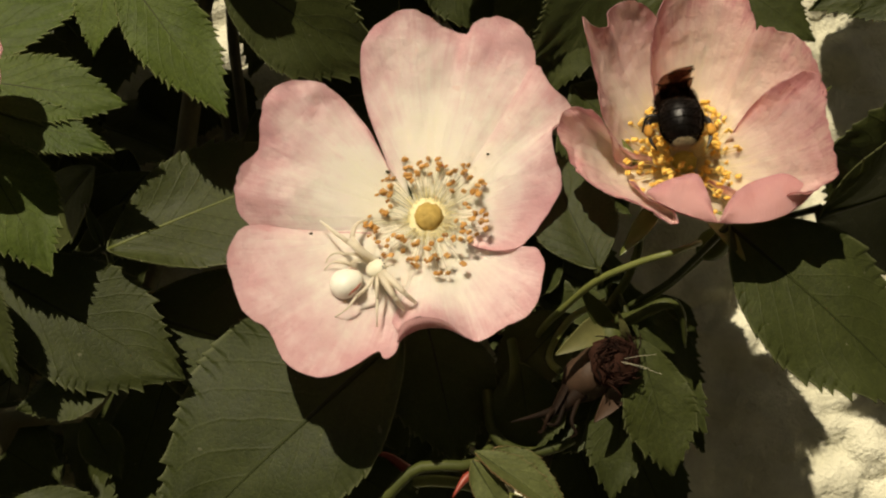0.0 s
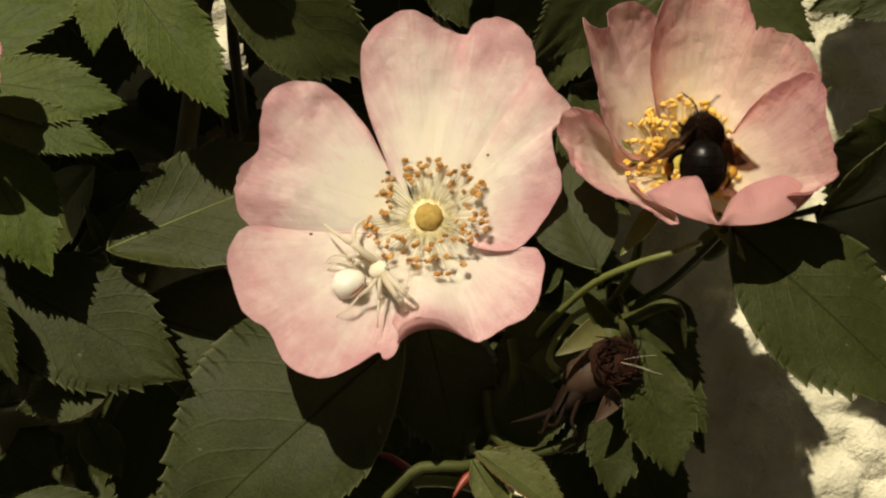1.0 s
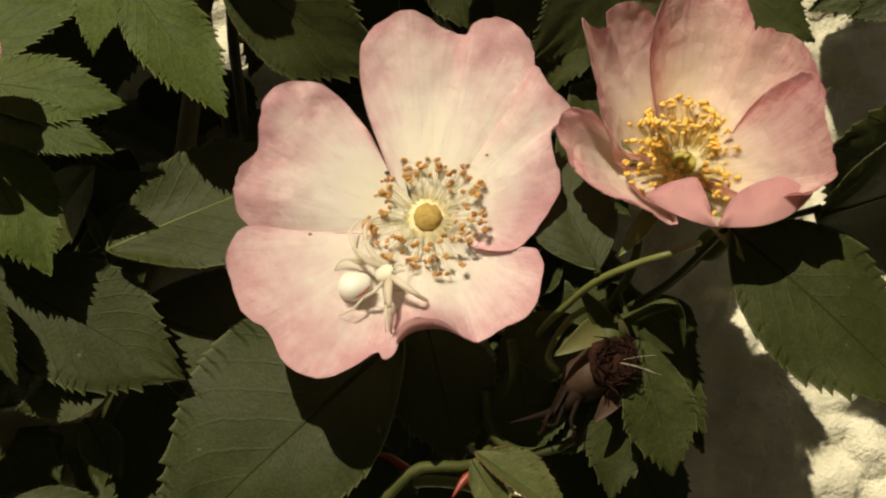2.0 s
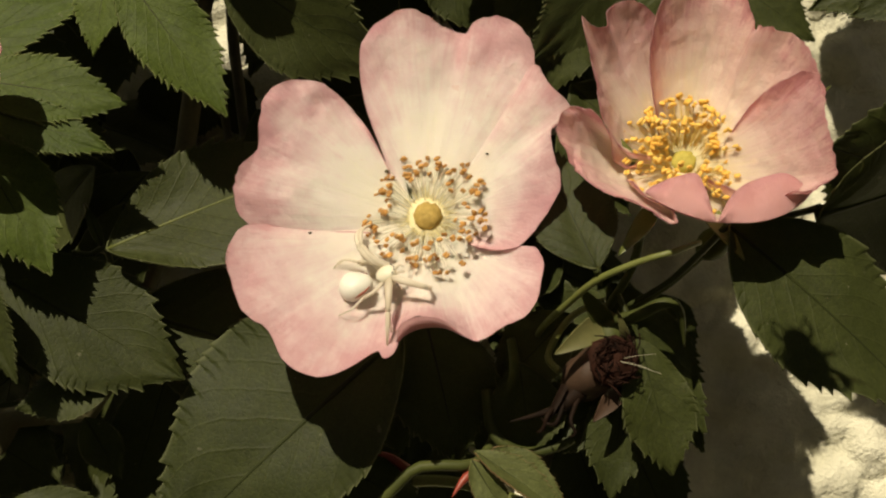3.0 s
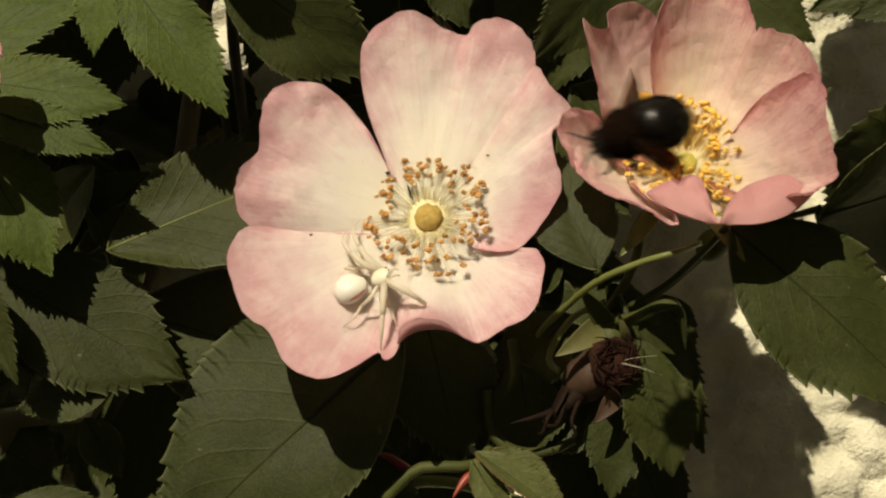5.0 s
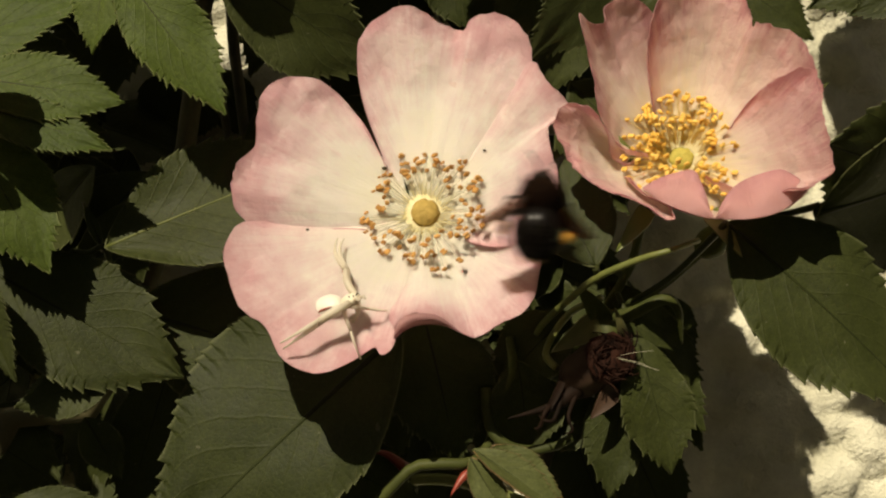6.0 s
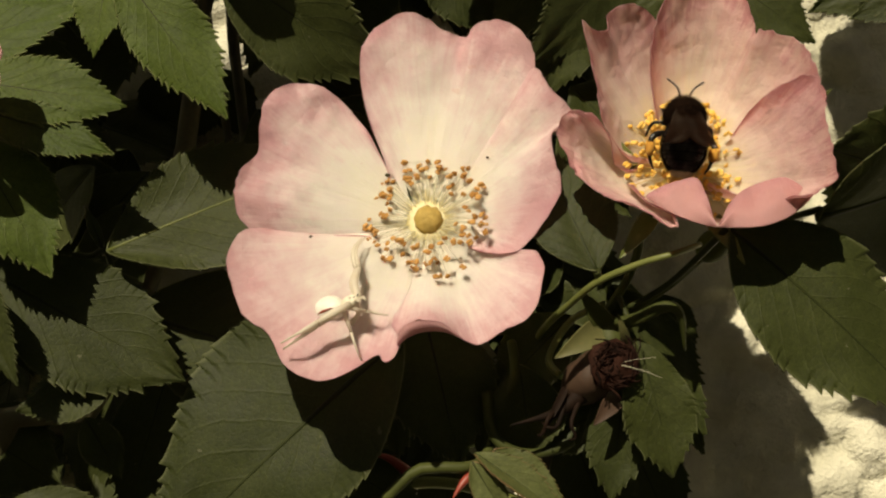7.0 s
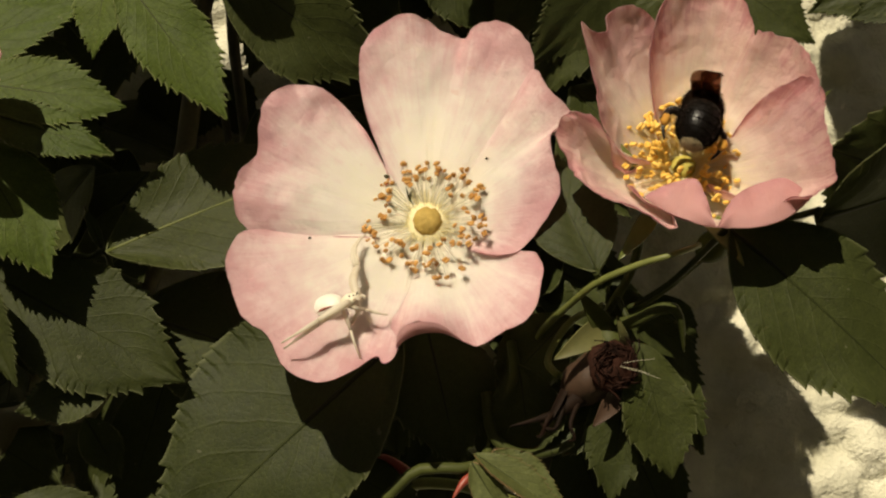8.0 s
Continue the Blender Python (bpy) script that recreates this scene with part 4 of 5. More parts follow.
    part("sepal", [tube(spline([(31.6, 6.0, -12.8), (35.0, 3.0, -11.6), (38.3, 1.0, -9.7), (41.0, 1.0, -9.5), (42.6, 2.0, -12.0), (43.6, 5.0, -17.5)], 22), [1.3, 1.2, 1.1, 1.0, 0.7, 0.15], 9)], HIP, ob, "arched narrow sepal")
    part("flower_stalk", [tube(spline([(21.5, 11.0, -22.4), (19.7, 14.0, -19.5), (24.1, 16.0, -12.7), (29.9, 11.0, -9.3)], 14), [0.7, 0.7], 8)], STEM, ob)


spent_rose()


def green_hip():
    ob = thing("rose_hip", (49.6, 9.0, 0.9), "dark green unripe rose hip on a long stalk", "hip")
    part("hip", [lump(vec((49.6, 9.0, 1.1)), vec(2.9, 2.9, 3.6), frame_of(unit(vec(0.6, 0, 0.6))), 14, 18, 0.06)], HIP, ob)
    part("flower_stalk", [tube(spline([(47.6, 9.0, -1.1), (41.1, 9.0, -6.6), (33.6, 11.0, -11.6)], 14), [0.7, 0.7], 8)], HIP, ob)


green_hip()

# ---- bumblebee: built at the origin, head along +y, back up ----
BEE_BLACK = plain_material("bee_black", (0.004, 0.003, 0.003), (0.010, 0.007, 0.005), 0.34, 500.0, 0.2, gloss=0.4)
BEE_DOWN = plain_material("bee_down", (0.004, 0.003, 0.003), (0.010, 0.007, 0.005), 0.8, 700.0, 0.2, gloss=0.05)
BEE_FUR = plain_material("bee_fur", (0.006, 0.003, 0.002), (0.020, 0.009, 0.004), 0.8, 700.0, 0.3, gloss=0.05)
BEE_TAIL = plain_material("bee_tail", (0.40, 0.30, 0.17), (0.60, 0.48, 0.30), 0.8, 700.0, 0.3, gloss=0.2)
BEE_BAND = plain_material("bee_band", (0.018, 0.008, 0.003), (0.050, 0.022, 0.008), 0.8, 700.0, 0.3, gloss=0.2)
POLLEN = plain_material("pollen", (0.42, 0.19, 0.03), (0.62, 0.31, 0.05), 0.9, 900.0, 0.8)


def wing_material():
    m, t = nodes_of("bee_wing")
    fine = add(t, "ShaderNodeTexVoronoi", {"feature": "DISTANCE_TO_EDGE"}, Vector=coords(t), Scale=900.0).outputs["Distance"]
    line = math_node(t, "LESS_THAN", fine, 0.03)
    p = add(t, "ShaderNodeBsdfPrincipled", Roughness=0.16)
    p.inputs["Base Color"].default_value = (0.022, 0.011, 0.007, 1)
    clear = add(t, "ShaderNodeBsdfTransparent", Color=(0.66, 0.50, 0.42, 1))
    f = math_node(t, "ADD", 0.34, math_node(t, "MULTIPLY", line, 0.12))
    s = add(t, "ShaderNodeMixShader", i0=f, i1=clear.outputs[0], i2=p.outputs[0])
    o = add(t, "ShaderNodeOutputMaterial")
    t.links.new(s.outputs[0], o.inputs["Surface"])
    return m


WING = wing_material()


def fur(centre, radii, axes, count, length, seed, keep=None, lean=0.5):
    """Short hairs over a rounded body, one tapered blade each, joined into one shape."""
    rnd = random.Random(seed)
    ax = np.eye(3) if axes is None else np.array(axes, float)
    verts, faces = [], []
    for _ in range(count):
        z, a = rnd.uniform(-1, 1), rnd.uniform(0, 6.283)
        q = vec(math.sqrt(1 - z * z) * math.cos(a), math.sqrt(1 - z * z) * math.sin(a), z)
        if keep is not None and not keep(q):
            continue
        p = vec(centre) + (q * radii) @ ax
        n = unit((q / radii) @ ax)
        d = unit(n + vec(rnd.uniform(-1, 1), rnd.uniform(-1, 0.4), rnd.uniform(-1, 1)) * lean)
        s = unit(np.cross(d, vec(rnd.uniform(-1, 1), rnd.uniform(-1, 1), rnd.uniform(-1, 1)))) * 0.045
        s2 = np.cross(d, s)
        ln = length * rnd.uniform(0.6, 1.2)
        k = len(verts)
        verts += [p + s, p - 0.5 * s + s2 * 0.8, p - 0.5 * s - s2 * 0.8, p + d * ln]
        faces += [(k, k + 1, k + 3), (k + 1, k + 2, k + 3), (k + 2, k, k + 3)]
    return np.array(verts), faces, None


def wing_shape(length, width):
    g = np.zeros((16, 7, 3))
    for i in range(16):
        u = i / 15
        w = width * (0.25 + 0.75 * math.sin(math.pi * min(1, u * 0.62 + 0.08)) ** 1.2) * math.sqrt(max(0.0, 1 - u ** 7))
        for j in range(7):
            v = j / 6
            g[i, j] = (u * length, -v * w + 0.12 * width * u, 0.10 * math.sin(9 * v) + 0.2 * math.sin(2 * u))
    return sheet(g, 0.05, (0, 0, 1))


def bumblebee():
    """The dark bumblebee with a pale tail and orange pollen loads."""
    ob = thing("bumblebee", (0, 0, 0), "dark furry bumblebee with pale tail and orange pollen loads", "bee")
    th = part("thorax", [lump(vec(0, 2.4, 0.3), vec(3.5, 3.2, 3.0), None, 14, 20, 0.05)], BEE_FUR, ob)
    part("fur", [fur(vec(0, 2.4, 0.3), vec(3.5, 3.2, 3.0), None, 5200, 0.95, 1)], BEE_FUR, th, "dark brown fur")
    part("collar_fur", [fur(vec(0, 2.9, 0.4), vec(3.4, 3.0, 3.0), None, 700, 0.9, 7, keep=lambda q: 0.35 < q[1] < 0.75 and q[2] > -0.2)], BEE_BAND, th, "dull brown collar")
    # the abdomen's own third direction runs from the waist to the tail
    ax = np.array([(1, 0, 0), (0, -0.53, 0.85), (0, -0.85, -0.53)])
    ac = vec(0, -3.6, -0.4)
    ar = vec(3.9, 3.6, 4.9)
    ab = part("abdomen", [lump(ac, ar, ax, 24, 28, 0.02, taper=-0.10)], BEE_BLACK, ob, "shiny black abdomen")
    for q in (-0.45, -0.1, 0.22, 0.52):
        ring = [ac + (vec(math.cos(a) * math.sqrt(1 - q * q) * (1 - 0.1 * q), math.sin(a) * math.sqrt(1 - q * q) * (1 - 0.1 * q), q) * ar * 1.004) @ ax for a in np.linspace(0, 2 * math.pi, 33)]
        part("segment_edge", [tube(ring, [0.09, 0.09], 5)], BEE_DOWN, ab)
    part("fur", [fur(ac, ar, ax, 7000, 0.72, 2, keep=lambda q: q[2] < 0.88, lean=0.8)], BEE_DOWN, ab, "short black fur")
    part("band_fur", [fur(ac, ar, ax, 900, 0.7, 8, keep=lambda q: -0.7 < q[2] < -0.48)], BEE_BAND, ab, "dull brown band")
    part("tail", [lump(ac + ax[2] * 4.0, vec(1.3, 1.1, 0.95), ax, 12, 18, 0.1)], BEE_TAIL, ab, "pale buff tail tip")
    part("tail_fur", [fur(ac, ar * 0.99, ax, 9000, 1.2, 3, keep=lambda q: q[2] > 0.88, lean=0.4)], BEE_TAIL, ab, "pale buff tail")
    hd = part("head", [lump(vec(0, 5.7, -0.9), vec(2.1, 1.5, 1.9), None, 12, 16, 0.05)], BEE_BLACK, ob)
    part("fur", [fur(vec(0, 5.7, -0.9), vec(2.1, 1.5, 1.9), None, 700, 0.8, 4)], BEE_FUR, hd)
    for s in (-1, 1):
        part("eye", [lump(vec(1.75 * s, 5.8, -0.9), vec(0.6, 0.9, 1.3), None, 8, 10)], BEE_BLACK, hd)
        part("antenna", [tube(spline([vec(0.7 * s, 6.8, -0.2), vec(1.5 * s, 8.4, 0.9), vec(3.4 * s, 10.4, 0.6)], 8), [0.2, 0.16], 6)], BEE_BLACK, hd)
        part("foreleg", [tube(spline([vec(1.6 * s, 4.6, -2.2), vec(3.4 * s, 5.8, -3.0), vec(3.2 * s, 7.2, -4.6)], 9), [0.38, 0.3, 0.14], 7)], BEE_BLACK, ob)
        part("midleg", [tube(spline([vec(2.2 * s, 2.2, -2.4), vec(5.2 * s, 2.4, -2.4), vec(6.2 * s, 1.0, -5.0)], 9), [0.42, 0.34, 0.14], 7)], BEE_BLACK, ob)
        hl = part("hindleg", [tube(spline([vec(2.2 * s, 0.6, -2.4), vec(5.4 * s, -1.2, -1.6), vec(5.6 * s, -4.2, -3.6), vec(4.6 * s, -6.0, -5.0)], 12), [0.5, 0.62, 0.4, 0.14], 7)], BEE_BLACK, ob)
        part("pollen_load", [lump(vec(5.7 * s, -3.0, -2.7), vec(0.9, 1.7, 1.1), None, 8, 10, 0.3, 1.5)], POLLEN, hl, "orange pollen load")
    wings = []
    for s in (1, -1):
        for nm, root, ln, wd in (("forewing", vec(2.0 * s, 3.0, 2.6), 11.0, 4.2), ("hindwing", vec(2.2 * s, 1.6, 2.4), 7.6, 3.0)):
            p, f, uv = wing_shape(ln, wd)
            p = p * vec(s, 1, 1) + root
            wings.append((part(nm, [(p, f, uv)], WING, ob, "smoky clear wing", pivot=root), root, s))
    return ob, wings


BEE, BEE_WINGS = bumblebee()
BEE.scale = (0.94, 0.94, 0.94)

# ---- crab spider: built at the origin, head along +y, back up ----
SPIDER = plain_material("spider_cream", (0.74, 0.68, 0.52), (0.84, 0.79, 0.64), 0.5, 500.0, 0.2, thin=0.0, gloss=0.4)
SPIDER_LEG = plain_material("spider_leg", (0.80, 0.72, 0.57), (0.88, 0.82, 0.69), 0.4, 500.0, 0.2, thin=0.35, gloss=0.4, clear=0.18)
SPIDER_WHITE = plain_material("spider_white", (0.74, 0.71, 0.60), (0.84, 0.82, 0.74), 0.45, 400.0, 0.2)
SPIDER_RED = plain_material("spider_red", (0.22, 0.05, 0.03), (0.34, 0.09, 0.05), 0.5, 500.0, 0.2)
SPIDER_EYE = plain_material("spider_eye", (0.02, 0.015, 0.01), (0.05, 0.03, 0.02), 0.2, 500.0, 0.1)

# hip on the body, upper and lower length; first two pairs are the long ones
LEG_PLAN = [(0.62, 1.55, 6.2, 7.0), (0.72, 0.95, 6.0, 6.8), (0.72, 0.3, 4.0, 4.6), (0.62, -0.3, 4.4, 5.0)]


def crab_spider():
    """The white crab spider with a red stripe on each flank."""
    ob = thing("crab_spider", (0, 0, 0), "white crab spider with a red flank stripe", "spider")
    part("cephalothorax", [lump(vec(0, 0.6, 0), vec(1.7, 1.9, 1.2), None, 12, 18)], SPIDER, ob, "cream front body")
    ab = part("abdomen", [lump(vec(0, -5.0, 0.4), vec(2.6, 2.3, 3.0), np.array([(1, 0, 0), (0, 0.2, 0.98), (0, -0.98, 0.2)]), 16, 24, 0.05, taper=0.16)], SPIDER_WHITE, ob, "plump white abdomen")
    for s in (-1, 1):
        path = [vec(1.5 * s, -2.6, 0.45), vec(2.15 * s, -3.5, 0.55), vec(2.5 * s, -4.6, 0.6), vec(2.6 * s, -5.7, 0.45)]
        part("stripe", [tube(spline(path, 10), [0.06, 0.16, 0.22, 0.17, 0.06], 8)], SPIDER_RED, ab, "dark red stripe")
        for x, y, z in ((0.35, 2.35, 0.55), (0.95, 2.0, 0.7)):
            part("eye", [lump(vec(x * s, y, z), vec(0.14, 0.14, 0.14), None, 6, 8)], SPIDER_EYE, ob)
        part("palp", [tube(spline([vec(0.5 * s, 2.2, -0.3), vec(0.8 * s, 3.2, -0.1), vec(0.6 * s, 3.7, -0.7)], 7), [0.25, 0.2], 6)], SPIDER_LEG, ob)
    legs = []
    for s in (-1, 1):
        for x, y, l1, l2 in LEG_PLAN:
            thick = 0.56 if l1 > 5 else 0.32
            root = vec(x * 2 * s, y, -0.2)
            up = part("leg", [tube([root + vec(0, l1 * k / 7, 0.9 * math.sin(3.14 * k / 7)) for k in range(8)], [thick, thick * 1.15, thick * 0.8], 8)], SPIDER_LEG, ob, pivot=root)
            knee = root + vec(0, l1, 0)
            low = part("shin", [tube([knee + vec(0, l2 * k / 9, 1.2 * math.sin(3.14 * k / 9)) for k in range(10)], [thick * 0.8, thick * 0.7, thick * 0.4, 0.14], 8)], SPIDER_LEG, up, pivot=knee)
            legs.append((up, low, root, l1, l2))
    return ob, legs


CRAB, CRAB_LEGS = crab_spider()


# ---- what moves ----
def turned(x, y, z, forward, up):
    """A pose in metres at a place in millimetres, with +y forward and +z near up."""
    f = unit(forward)
    r = unit(np.cross(f, up))
    u = np.cross(r, f)
    m = Matrix(((r[0], f[0], u[0]), (r[1], f[1], u[1]), (r[2], f[2], u[2]))).to_4x4()
    m.translation = Vector((x, y, z + HEIGHT)) / 1000
    return m


def bee_row(t, where, heading, away, roll=0.0):
    """The bee at a place; heading is the head's direction in the upright plane, away how far it points from the viewer."""
    h, a = radians(heading), radians(away)
    f = vec(math.cos(h) * math.cos(a), math.sin(a), math.sin(h) * math.cos(a))
    u = vec(math.cos(h) * math.sin(a), -math.cos(a), math.sin(h) * math.sin(a))
    side = np.cross(f, u)
    r = radians(roll)
    return t, turned(*where, f, u * math.cos(r) + side * math.sin(r))


def eased(rows):
    """The rows, with halfway poses between those that differ by a large turn."""
    out = [rows[0]]
    for t, m in rows[1:]:
        t0, a = out[-1]
        if a.to_quaternion().rotation_difference(m.to_quaternion()).angle > radians(75) and t - t0 > 0.065:
            out.append(((t0 + t) / 2, a.lerp(m, 0.5)))
        out.append((t, m))
    return out


def bee_motion():
    rows = [
        bee_row(0.0, (40.9, -4.0, 24.2), 92, 58), bee_row(0.2, (41.1, -4.0, 24.5), 88, 60), bee_row(0.4, (40.4, -4.0, 24.7), 94, 58), bee_row(0.6, (40.8, -4.0, 24.5), 82, 58),
        bee_row(0.7, (40.0, -11.0, 23.2), 60, 35), bee_row(0.8, (42.8, -14.0, 18.2), 48, 25), bee_row(0.9, (45.3, -14.0, 15.9), 62, 25), bee_row(1.0, (43.9, -11.0, 17.1), 88, 20),
        bee_row(1.1, (42.7, -20.0, 22.5), 112, 15), bee_row(1.2, (39.4, -20.0, 29.5), 128, 15), bee_row(1.3, (38.4, -20.0, 30.2), 128, 12), bee_row(1.4, (40.1, -20.0, 31.3), 124, 15),
        bee_row(1.5, (37.5, -20.0, 31.7), 114, 15), bee_row(1.6, (38.4, -20.0, 29.5), 126, 12), bee_row(1.7, (36.5, -22.0, 33.0), 122, 12),
        bee_row(2.1, (28.0, -40.0, 47.6), 100, 10), bee_row(2.5, (23.5, -50.0, 50.8), 60, 5)]
    # hovering above the view, between the sun and the large leaf: the places on which its shadow falls
    for t, spot, back_off, head in ((2.8, (35.7, -6.0, 39.1), 30, 100), (3.0, (63.7, -7.0, -25.1), 108, 110), (3.2, (61.0, -7.0, -19.8), 104, 100), (3.4, (61.3, -7.0, -26.6), 108, 70), (3.6, (65.8, -7.0, -26.1), 108, 60),
                                    (3.8, (68.7, -7.0, -15.4), 102, 75), (4.0, (60.6, -7.0, -14.5), 102, 30), (4.2, (67.1, -7.0, -27.1), 108, 60), (4.4, (48.0, -2.0, 32.6), 46, 110), (4.5, (44.4, -2.0, 33.3), 46, 120)):
        p = vec(spot) - vec(SUN_WAY) * back_off
        rows.append(bee_row(t, p, head, 20))
    rows += [
        bee_row(4.6, (41.2, -24.0, 37.9), 170, 10, 20), bee_row(4.7, (46.2, -22.0, 26.9), 178, 5, 40),
        bee_row(5.0, (28.1, -45.0, 17.2), 200, 0, 20), bee_row(5.4, (-36.9, -45.0, 23.7), 190, 0), bee_row(5.5, (-47.0, -42.0, 22.4), 120, 0), bee_row(5.6, (-52.2, -38.0, 17.4), 60, 0, -5), bee_row(5.7, (-51.9, -34.0, 9.5), 20, 0, -10), bee_row(5.8, (-41.7, -28.0, 3.6), 30, 5, -15),
        bee_row(5.9, (-14.9, -24.0, -6.9), 70, 10), bee_row(6.0, (15.8, -18.0, 6.2), 82, 10), bee_row(6.1, (30.9, -20.0, 4.0), 92, 8), bee_row(6.2, (48.0, -26.0, 5.0), 96, 8),
        bee_row(6.3, (52.4, -26.0, 14.0), 112, 15), bee_row(6.4, (45.6, -18.0, 19.3), 108, 18), bee_row(6.5, (46.1, -16.0, 17.1), 118, 20), bee_row(6.6, (43.3, -17.0, 23.7), 132, 20),
        bee_row(6.7, (40.7, -15.0, 21.1), 118, 25), bee_row(6.8, (38.6, -13.0, 18.1), 100, 25), bee_row(6.9, (38.8, -12.0, 19.3), 95, 28), bee_row(7.0, (40.8, -11.0, 20.3), 84, 30),
        bee_row(7.2, (42.5, -6.0, 21.7), 55, 48), bee_row(7.4, (43.7, -5.0, 22.4), 28, 50), bee_row(7.6, (43.1, -5.0, 22.8), 60, 54), bee_row(7.8, (44.4, -5.0, 23.4), 60, 56), bee_row(8.0, (44.8, -5.0, 23.5), 66, 56)]
    walk(BEE, eased(rows))
    # wings: beating in the air, folded back on the flower
    for wing, root, s in BEE_WINGS:
        keys = []
        def folded(t, a):
            return t, pose(*(root / 1000), 0, -14 * s, -s * a)
        def raised(t, a):
            # lifted over the back, the broad side towards the tail
            way = unit(vec(-0.20 * s + 0.10 * (a - 58) / 5, -0.66, 0.72))
            side = unit(vec(1, 0, 0) - way * way[0])
            m = Matrix((way * s, side, np.cross(way * s, side))).transposed().to_4x4()
            m.translation = Vector(root / 1000)
            return t, m
        keys += [raised(k / 15, 58 + 5 * (-1) ** k) for k in range(10)]
        beat = 1
        for k in range(22, 198):
            beat = -beat
            keys.append((k / 30, pose(*(root / 1000), 58 * s, -s * (8 + 30 * beat), -s * (50 + 14 * beat))))
        keys.append(folded(6.7, 72))
        keys.append(folded(7.1, 78))
        keys += [raised(7.4 + k / 15, 58 + 5 * (-1) ** k) for k in range(10)]
        walk(wing, eased(eased(keys)))


def shin_rows(up, low, root, l1, l2, rows, sides):
    """Bend one leg so that its foot stands where each row says."""
    upper, lower = [], []
    for (t, body), (foot, bend) in zip(rows, sides):
        hip = body @ (Vector(root) / 1000)
        goal = Vector((foot[0], foot[1], foot[2] + HEIGHT)) / 1000
        a, b = l1 / 1000, l2 / 1000
        d = goal - hip
        n = min(max(d.length, abs(a - b) * 1.05), (a + b) * 0.995)
        x = (a * a - b * b + n * n) / (2 * n)
        h = math.sqrt(max(a * a - x * x, 0))
        d.normalize()
        k = Vector(bend)
        k = (k - d * k.dot(d)).normalized()
        knee = hip + d * x + k * h
        end = hip + d * n

        def turn(p, q):
            f = (q - p).normalized()
            r = f.cross(k).normalized()
            u = r.cross(f)
            m = Matrix(((r[0], f[0], u[0]), (r[1], f[1], u[1]), (r[2], f[2], u[2]))).to_4x4()
            m.translation = p
            return m
        mu, ml = turn(hip, knee), turn(knee, end)
        upper.append((t, body.inverted() @ mu))
        lower.append((t, mu.inverted() @ ml))
    walk(up, eased(upper))
    walk(low, eased(lower))


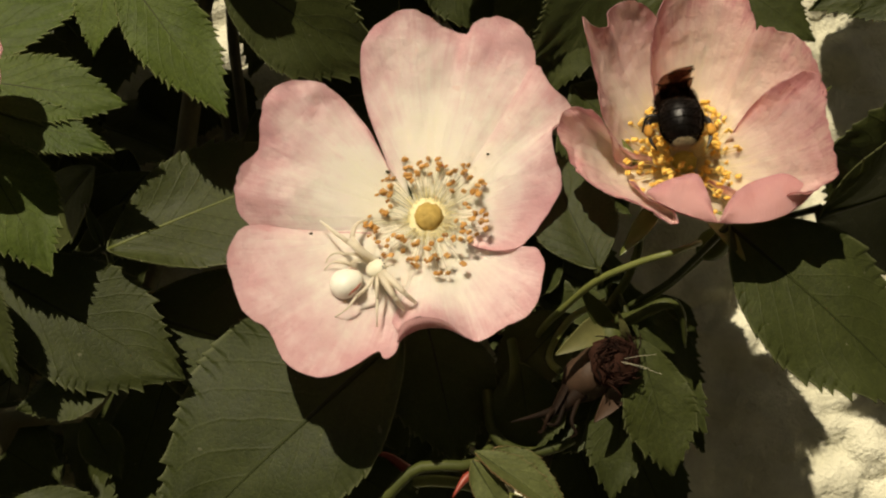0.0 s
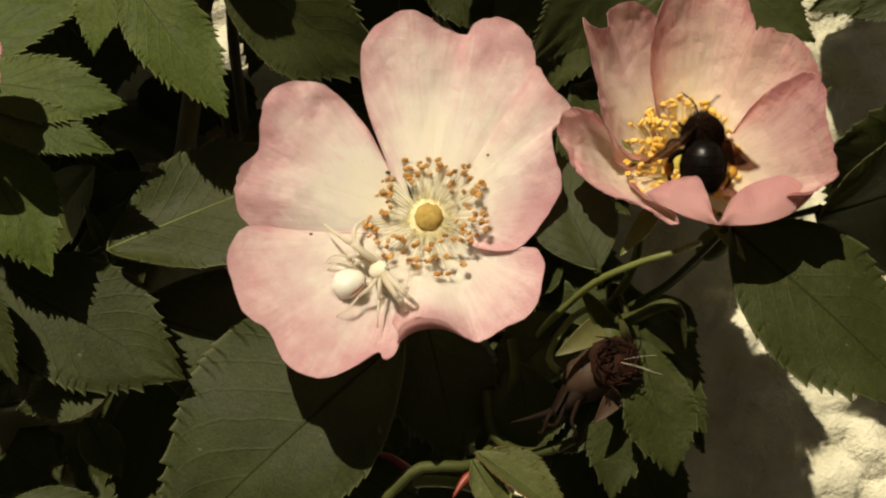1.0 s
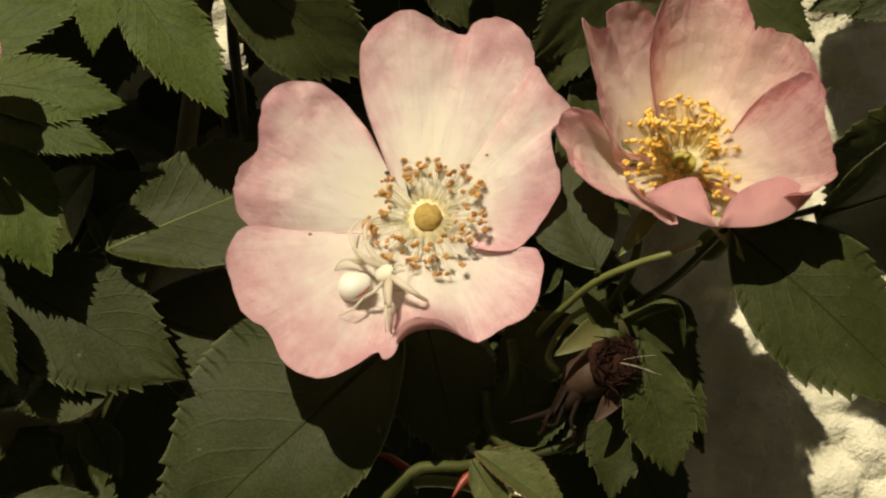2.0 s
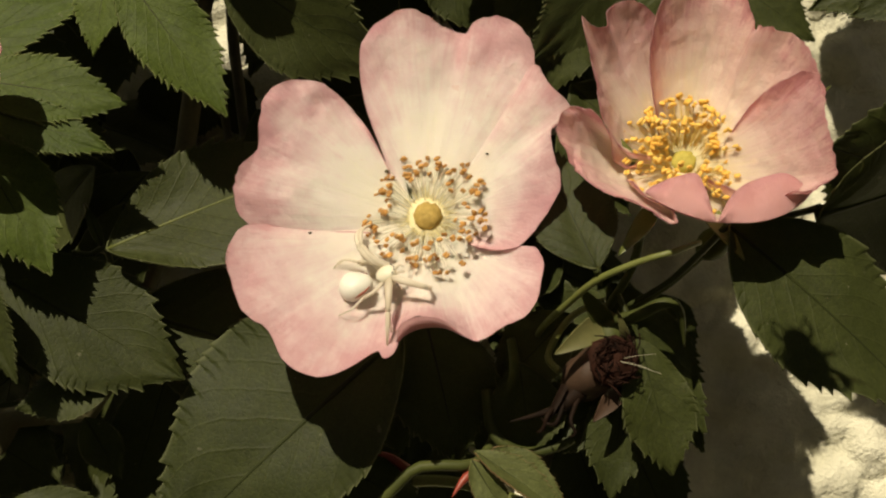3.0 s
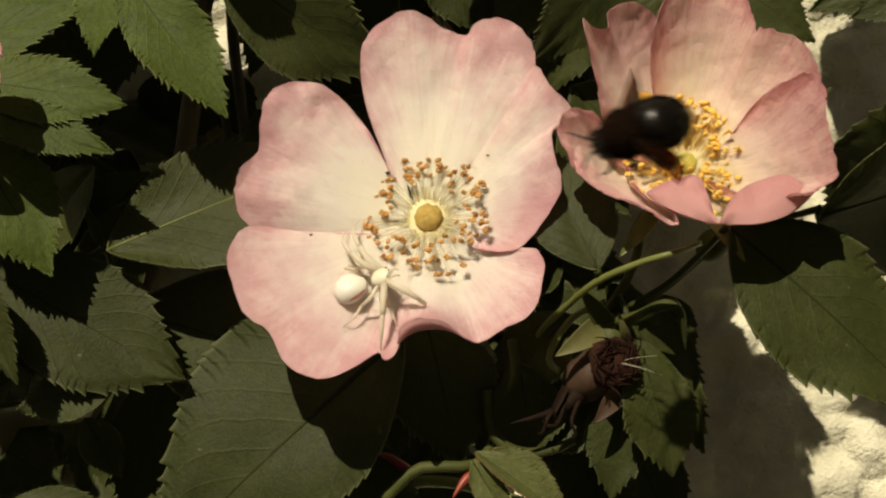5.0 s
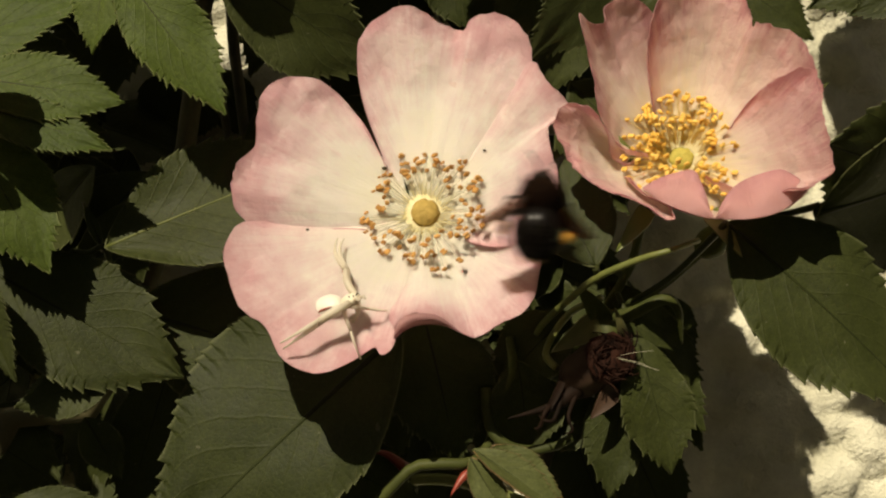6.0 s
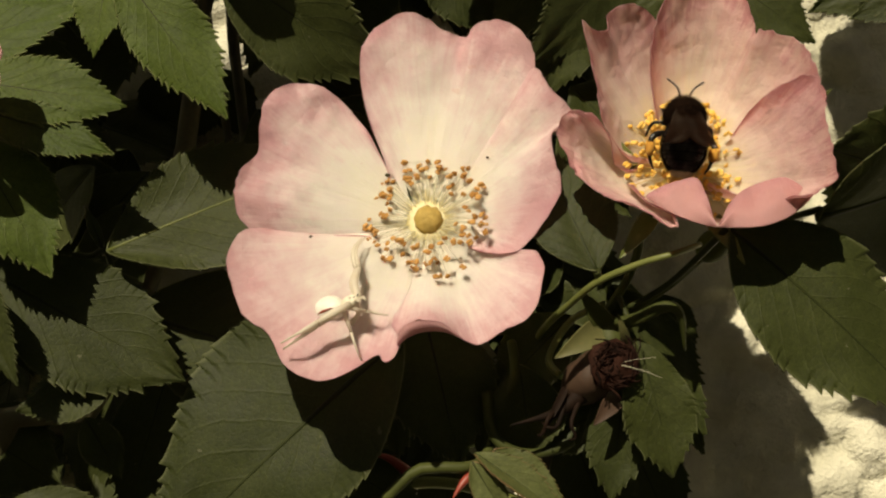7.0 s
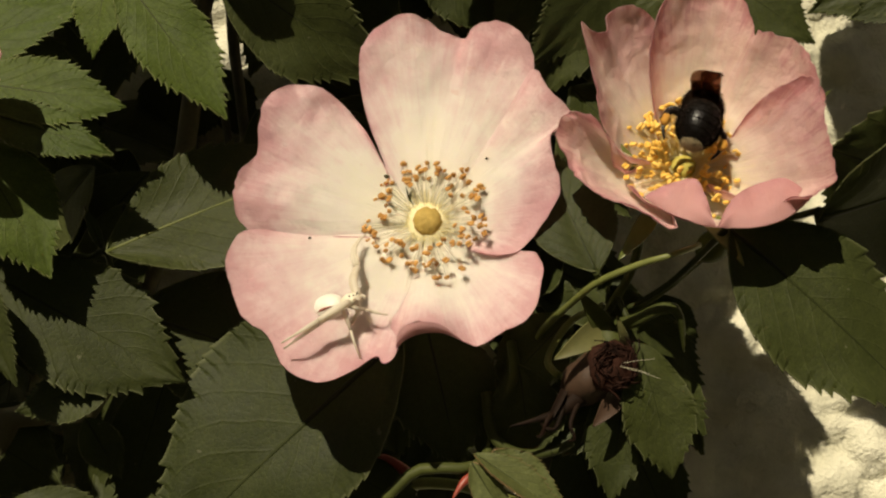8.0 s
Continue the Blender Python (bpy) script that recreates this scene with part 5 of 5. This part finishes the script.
def crab_motion():
    # body: time, place of the front body, the way it faces, its back
    rows = [
        (0.0, turned(*(-11.9, -9.1, -3.6), (0.80, -0.15, 0.45), (-0.2, -0.75, 0.60))), (0.6, turned(*(-11.7, -9.2, -3.7), (0.80, -0.15, 0.45), (-0.2, -0.75, 0.60))),
        (1.0, turned(*(-11.4, -9.1, -3.8), (0.82, -0.15, 0.42), (-0.2, -0.75, 0.60))), (1.5, turned(*(-10.5, -9.3, -4.2), (0.85, -0.15, 0.40), (-0.2, -0.75, 0.60))),
        (2.8, turned(*(-10.2, -9.6, -4.5), (0.85, -0.2, 0.40), (-0.2, -0.70, 0.65))), (4.7, turned(*(-9.8, -9.9, -4.9), (0.85, -0.22, 0.38), (-0.2, -0.70, 0.65))),
        (5.8, turned(*(-16.3, -12.6, -7.8), (0.75, -0.60, 0.30), (0.0, -0.55, 0.80))), (6.0, turned(*(-15.9, -13.0, -8.9), (0.62, -0.72, 0.30), (0.1, -0.45, 0.85))),
        (7.0, turned(*(-15.8, -12.9, -9.1), (0.62, -0.72, 0.30), (0.1, -0.45, 0.85))), (8.0, turned(*(-15.9, -12.7, -8.8), (0.62, -0.72, 0.30), (0.1, -0.45, 0.85)))]
    walk(CRAB, rows)
    under, up, left, down, near = (0.2, 0.6, -1), (0, -0.5, 1), (-1, -0.5, 0.2), (0.2, -1, -0.3), (0, -1, 0)
    feet = {
        (-1, 0): [((-12.3, -2.7, 5.2), left)] * 2 + [((-12.8, -2.8, 5.2), left), ((-10.7, -2.2, 6.2), left), ((-12.3, -2.9, 4.5), left), ((-12.3, -2.8, 4.7), left), ((-18.9, -2.4, 4.6), left), ((-19.6, -3.5, 5.4), left), ((-13.3, -4.5, 3.2), left), ((-13.5, -4.5, 3.3), left)],
        (-1, 1): [((-21.1, -6.5, 4.8), near), ((-21.0, -6.5, 4.7), near), ((-20.4, -6.5, 4.2), near), ((-17.2, -5.6, 4.8), left), ((-13.2, -3.1, 4.2), left), ((-13.0, -3.2, 3.8), left), ((-28.5, -9.0, -1.9), near), ((-18.2, -3.0, 5.6), left), ((-14.1, -4.8, 2.5), left), ((-14.1, -4.8, 2.6), left)],
        (-1, 2): [((-21.6, -6.8, -3.8), up)] * 3 + [((-18.9, -5.8, -2.8), up)] * 3 + [((-20.0, -10.3, -11.4), under)] * 4,
        (-1, 3): [((-20.4, -6.1, -2.8), up)] * 3 + [((-18.9, -6.2, -3.8), up)] * 3 + [((-20.4, -11.0, -12.5), under)] * 4,
        (1, 0): [((-4.7, -6.9, -9.0), near)] * 2 + [((-4.3, -7.2, -9.6), near), ((-3.8, -7.1, -9.4), near), ((-3.8, -5.5, -6.3), near), ((-3.8, -5.4, -6.1), near), ((-25.5, -17.2, -19.8), near), ((-28.3, -19.6, -16.4), near), ((-28.3, -19.6, -16.4), near), ((-28.5, -19.8, -16.6), near)],
        (1, 1): [((-6.7, -7.6, -10.2), near)] * 2 + [((-6.0, -7.7, -10.4), near), ((-7.6, -8.9, -12.4), near), ((-9.3, -12.0, -17.2), near), ((-9.3, -12.1, -17.4), near), ((-19.5, -16.2, -20.2), near), ((-27.5, -18.7, -17.3), near), ((-27.5, -18.7, -17.3), near), ((-27.4, -18.7, -17.3), near)],
        (1, 2): [((-11.1, -11.0, -15.4), near)] * 2 + [((-11.1, -11.1, -15.5), near), ((-10.5, -10.8, -15.2), near), ((-8.3, -11.7, -16.8), near), ((-8.3, -11.8, -17.0), near), ((-8.7, -8.6, -10.9), near), ((-8.4, -8.5, -10.6), near), ((-7.7, -8.4, -11.6), near), ((-7.7, -8.4, -11.6), near)],
        (1, 3): [((-19.0, -10.6, -12.3), down)] * 6 + [((-13.6, -13.6, -18.8), near)] * 4}
    for i, (u, lo, root, l1, l2) in enumerate(CRAB_LEGS):
        shin_rows(u, lo, root, l1, l2, rows, feet[(-1 if i < 4 else 1, i % 4)])


# the bush's sway in the light wind: time, sideways, upwards, in millimetres
SWAY = [(0.0, 0.15, -0.30), (0.5, 0.15, -0.28), (1.0, 0.16, -0.42), (1.5, 0.05, -0.50), (2.2, 0.0, -0.40), (3.0, 0.0, -0.22), (3.5, 0.0, 0.0), (4.0, -0.05, -0.02), (4.5, 0.35, -0.80), (5.2, 0.0, -0.30),
        (6.0, -0.45, 0.35), (6.25, -0.40, -0.30), (6.5, -0.22, -1.25), (7.0, 0.08, -0.85), (7.5, 0.15, -0.92), (8.0, -0.08, -1.08)]


def sway(ob, amount):
    o = ob.location.copy()
    walk(ob, [(t, Matrix.Translation(o + Vector((x, 0, z)) * amount / 1000)) for t, x, z in SWAY])


def bush_motion():
    for ob in list(scene.objects):
        if ob.parent is not None or ob.type != "EMPTY":
            continue
        if ob.name.startswith(("rose_flower", "spent_rose")):
            sway(ob, 1.0)
        elif ob.name.startswith(("rose_leaf", "rose_hip", "rose_cane")) and ob.location.y < 0.03:
            sway(ob, 0.55)
    # the lower petal gives way under the bee
    o = FRONT_PETAL.location.copy()
    walk(FRONT_PETAL, [(t, Matrix.Translation(o) @ pose(0, 0, 0, a)) for t, a in ((0.0, 0), (0.7, 0), (1.0, 0.5), (1.3, 2), (1.6, 2.5), (2.4, 0), (6.25, 0), (6.4, 7.5), (6.5, 8.5), (6.7, 6), (6.9, 1.5), (7.1, 0), (8.0, 0))])


def motions():
    bush_motion()
    bee_motion()
    crab_motion()


motions()
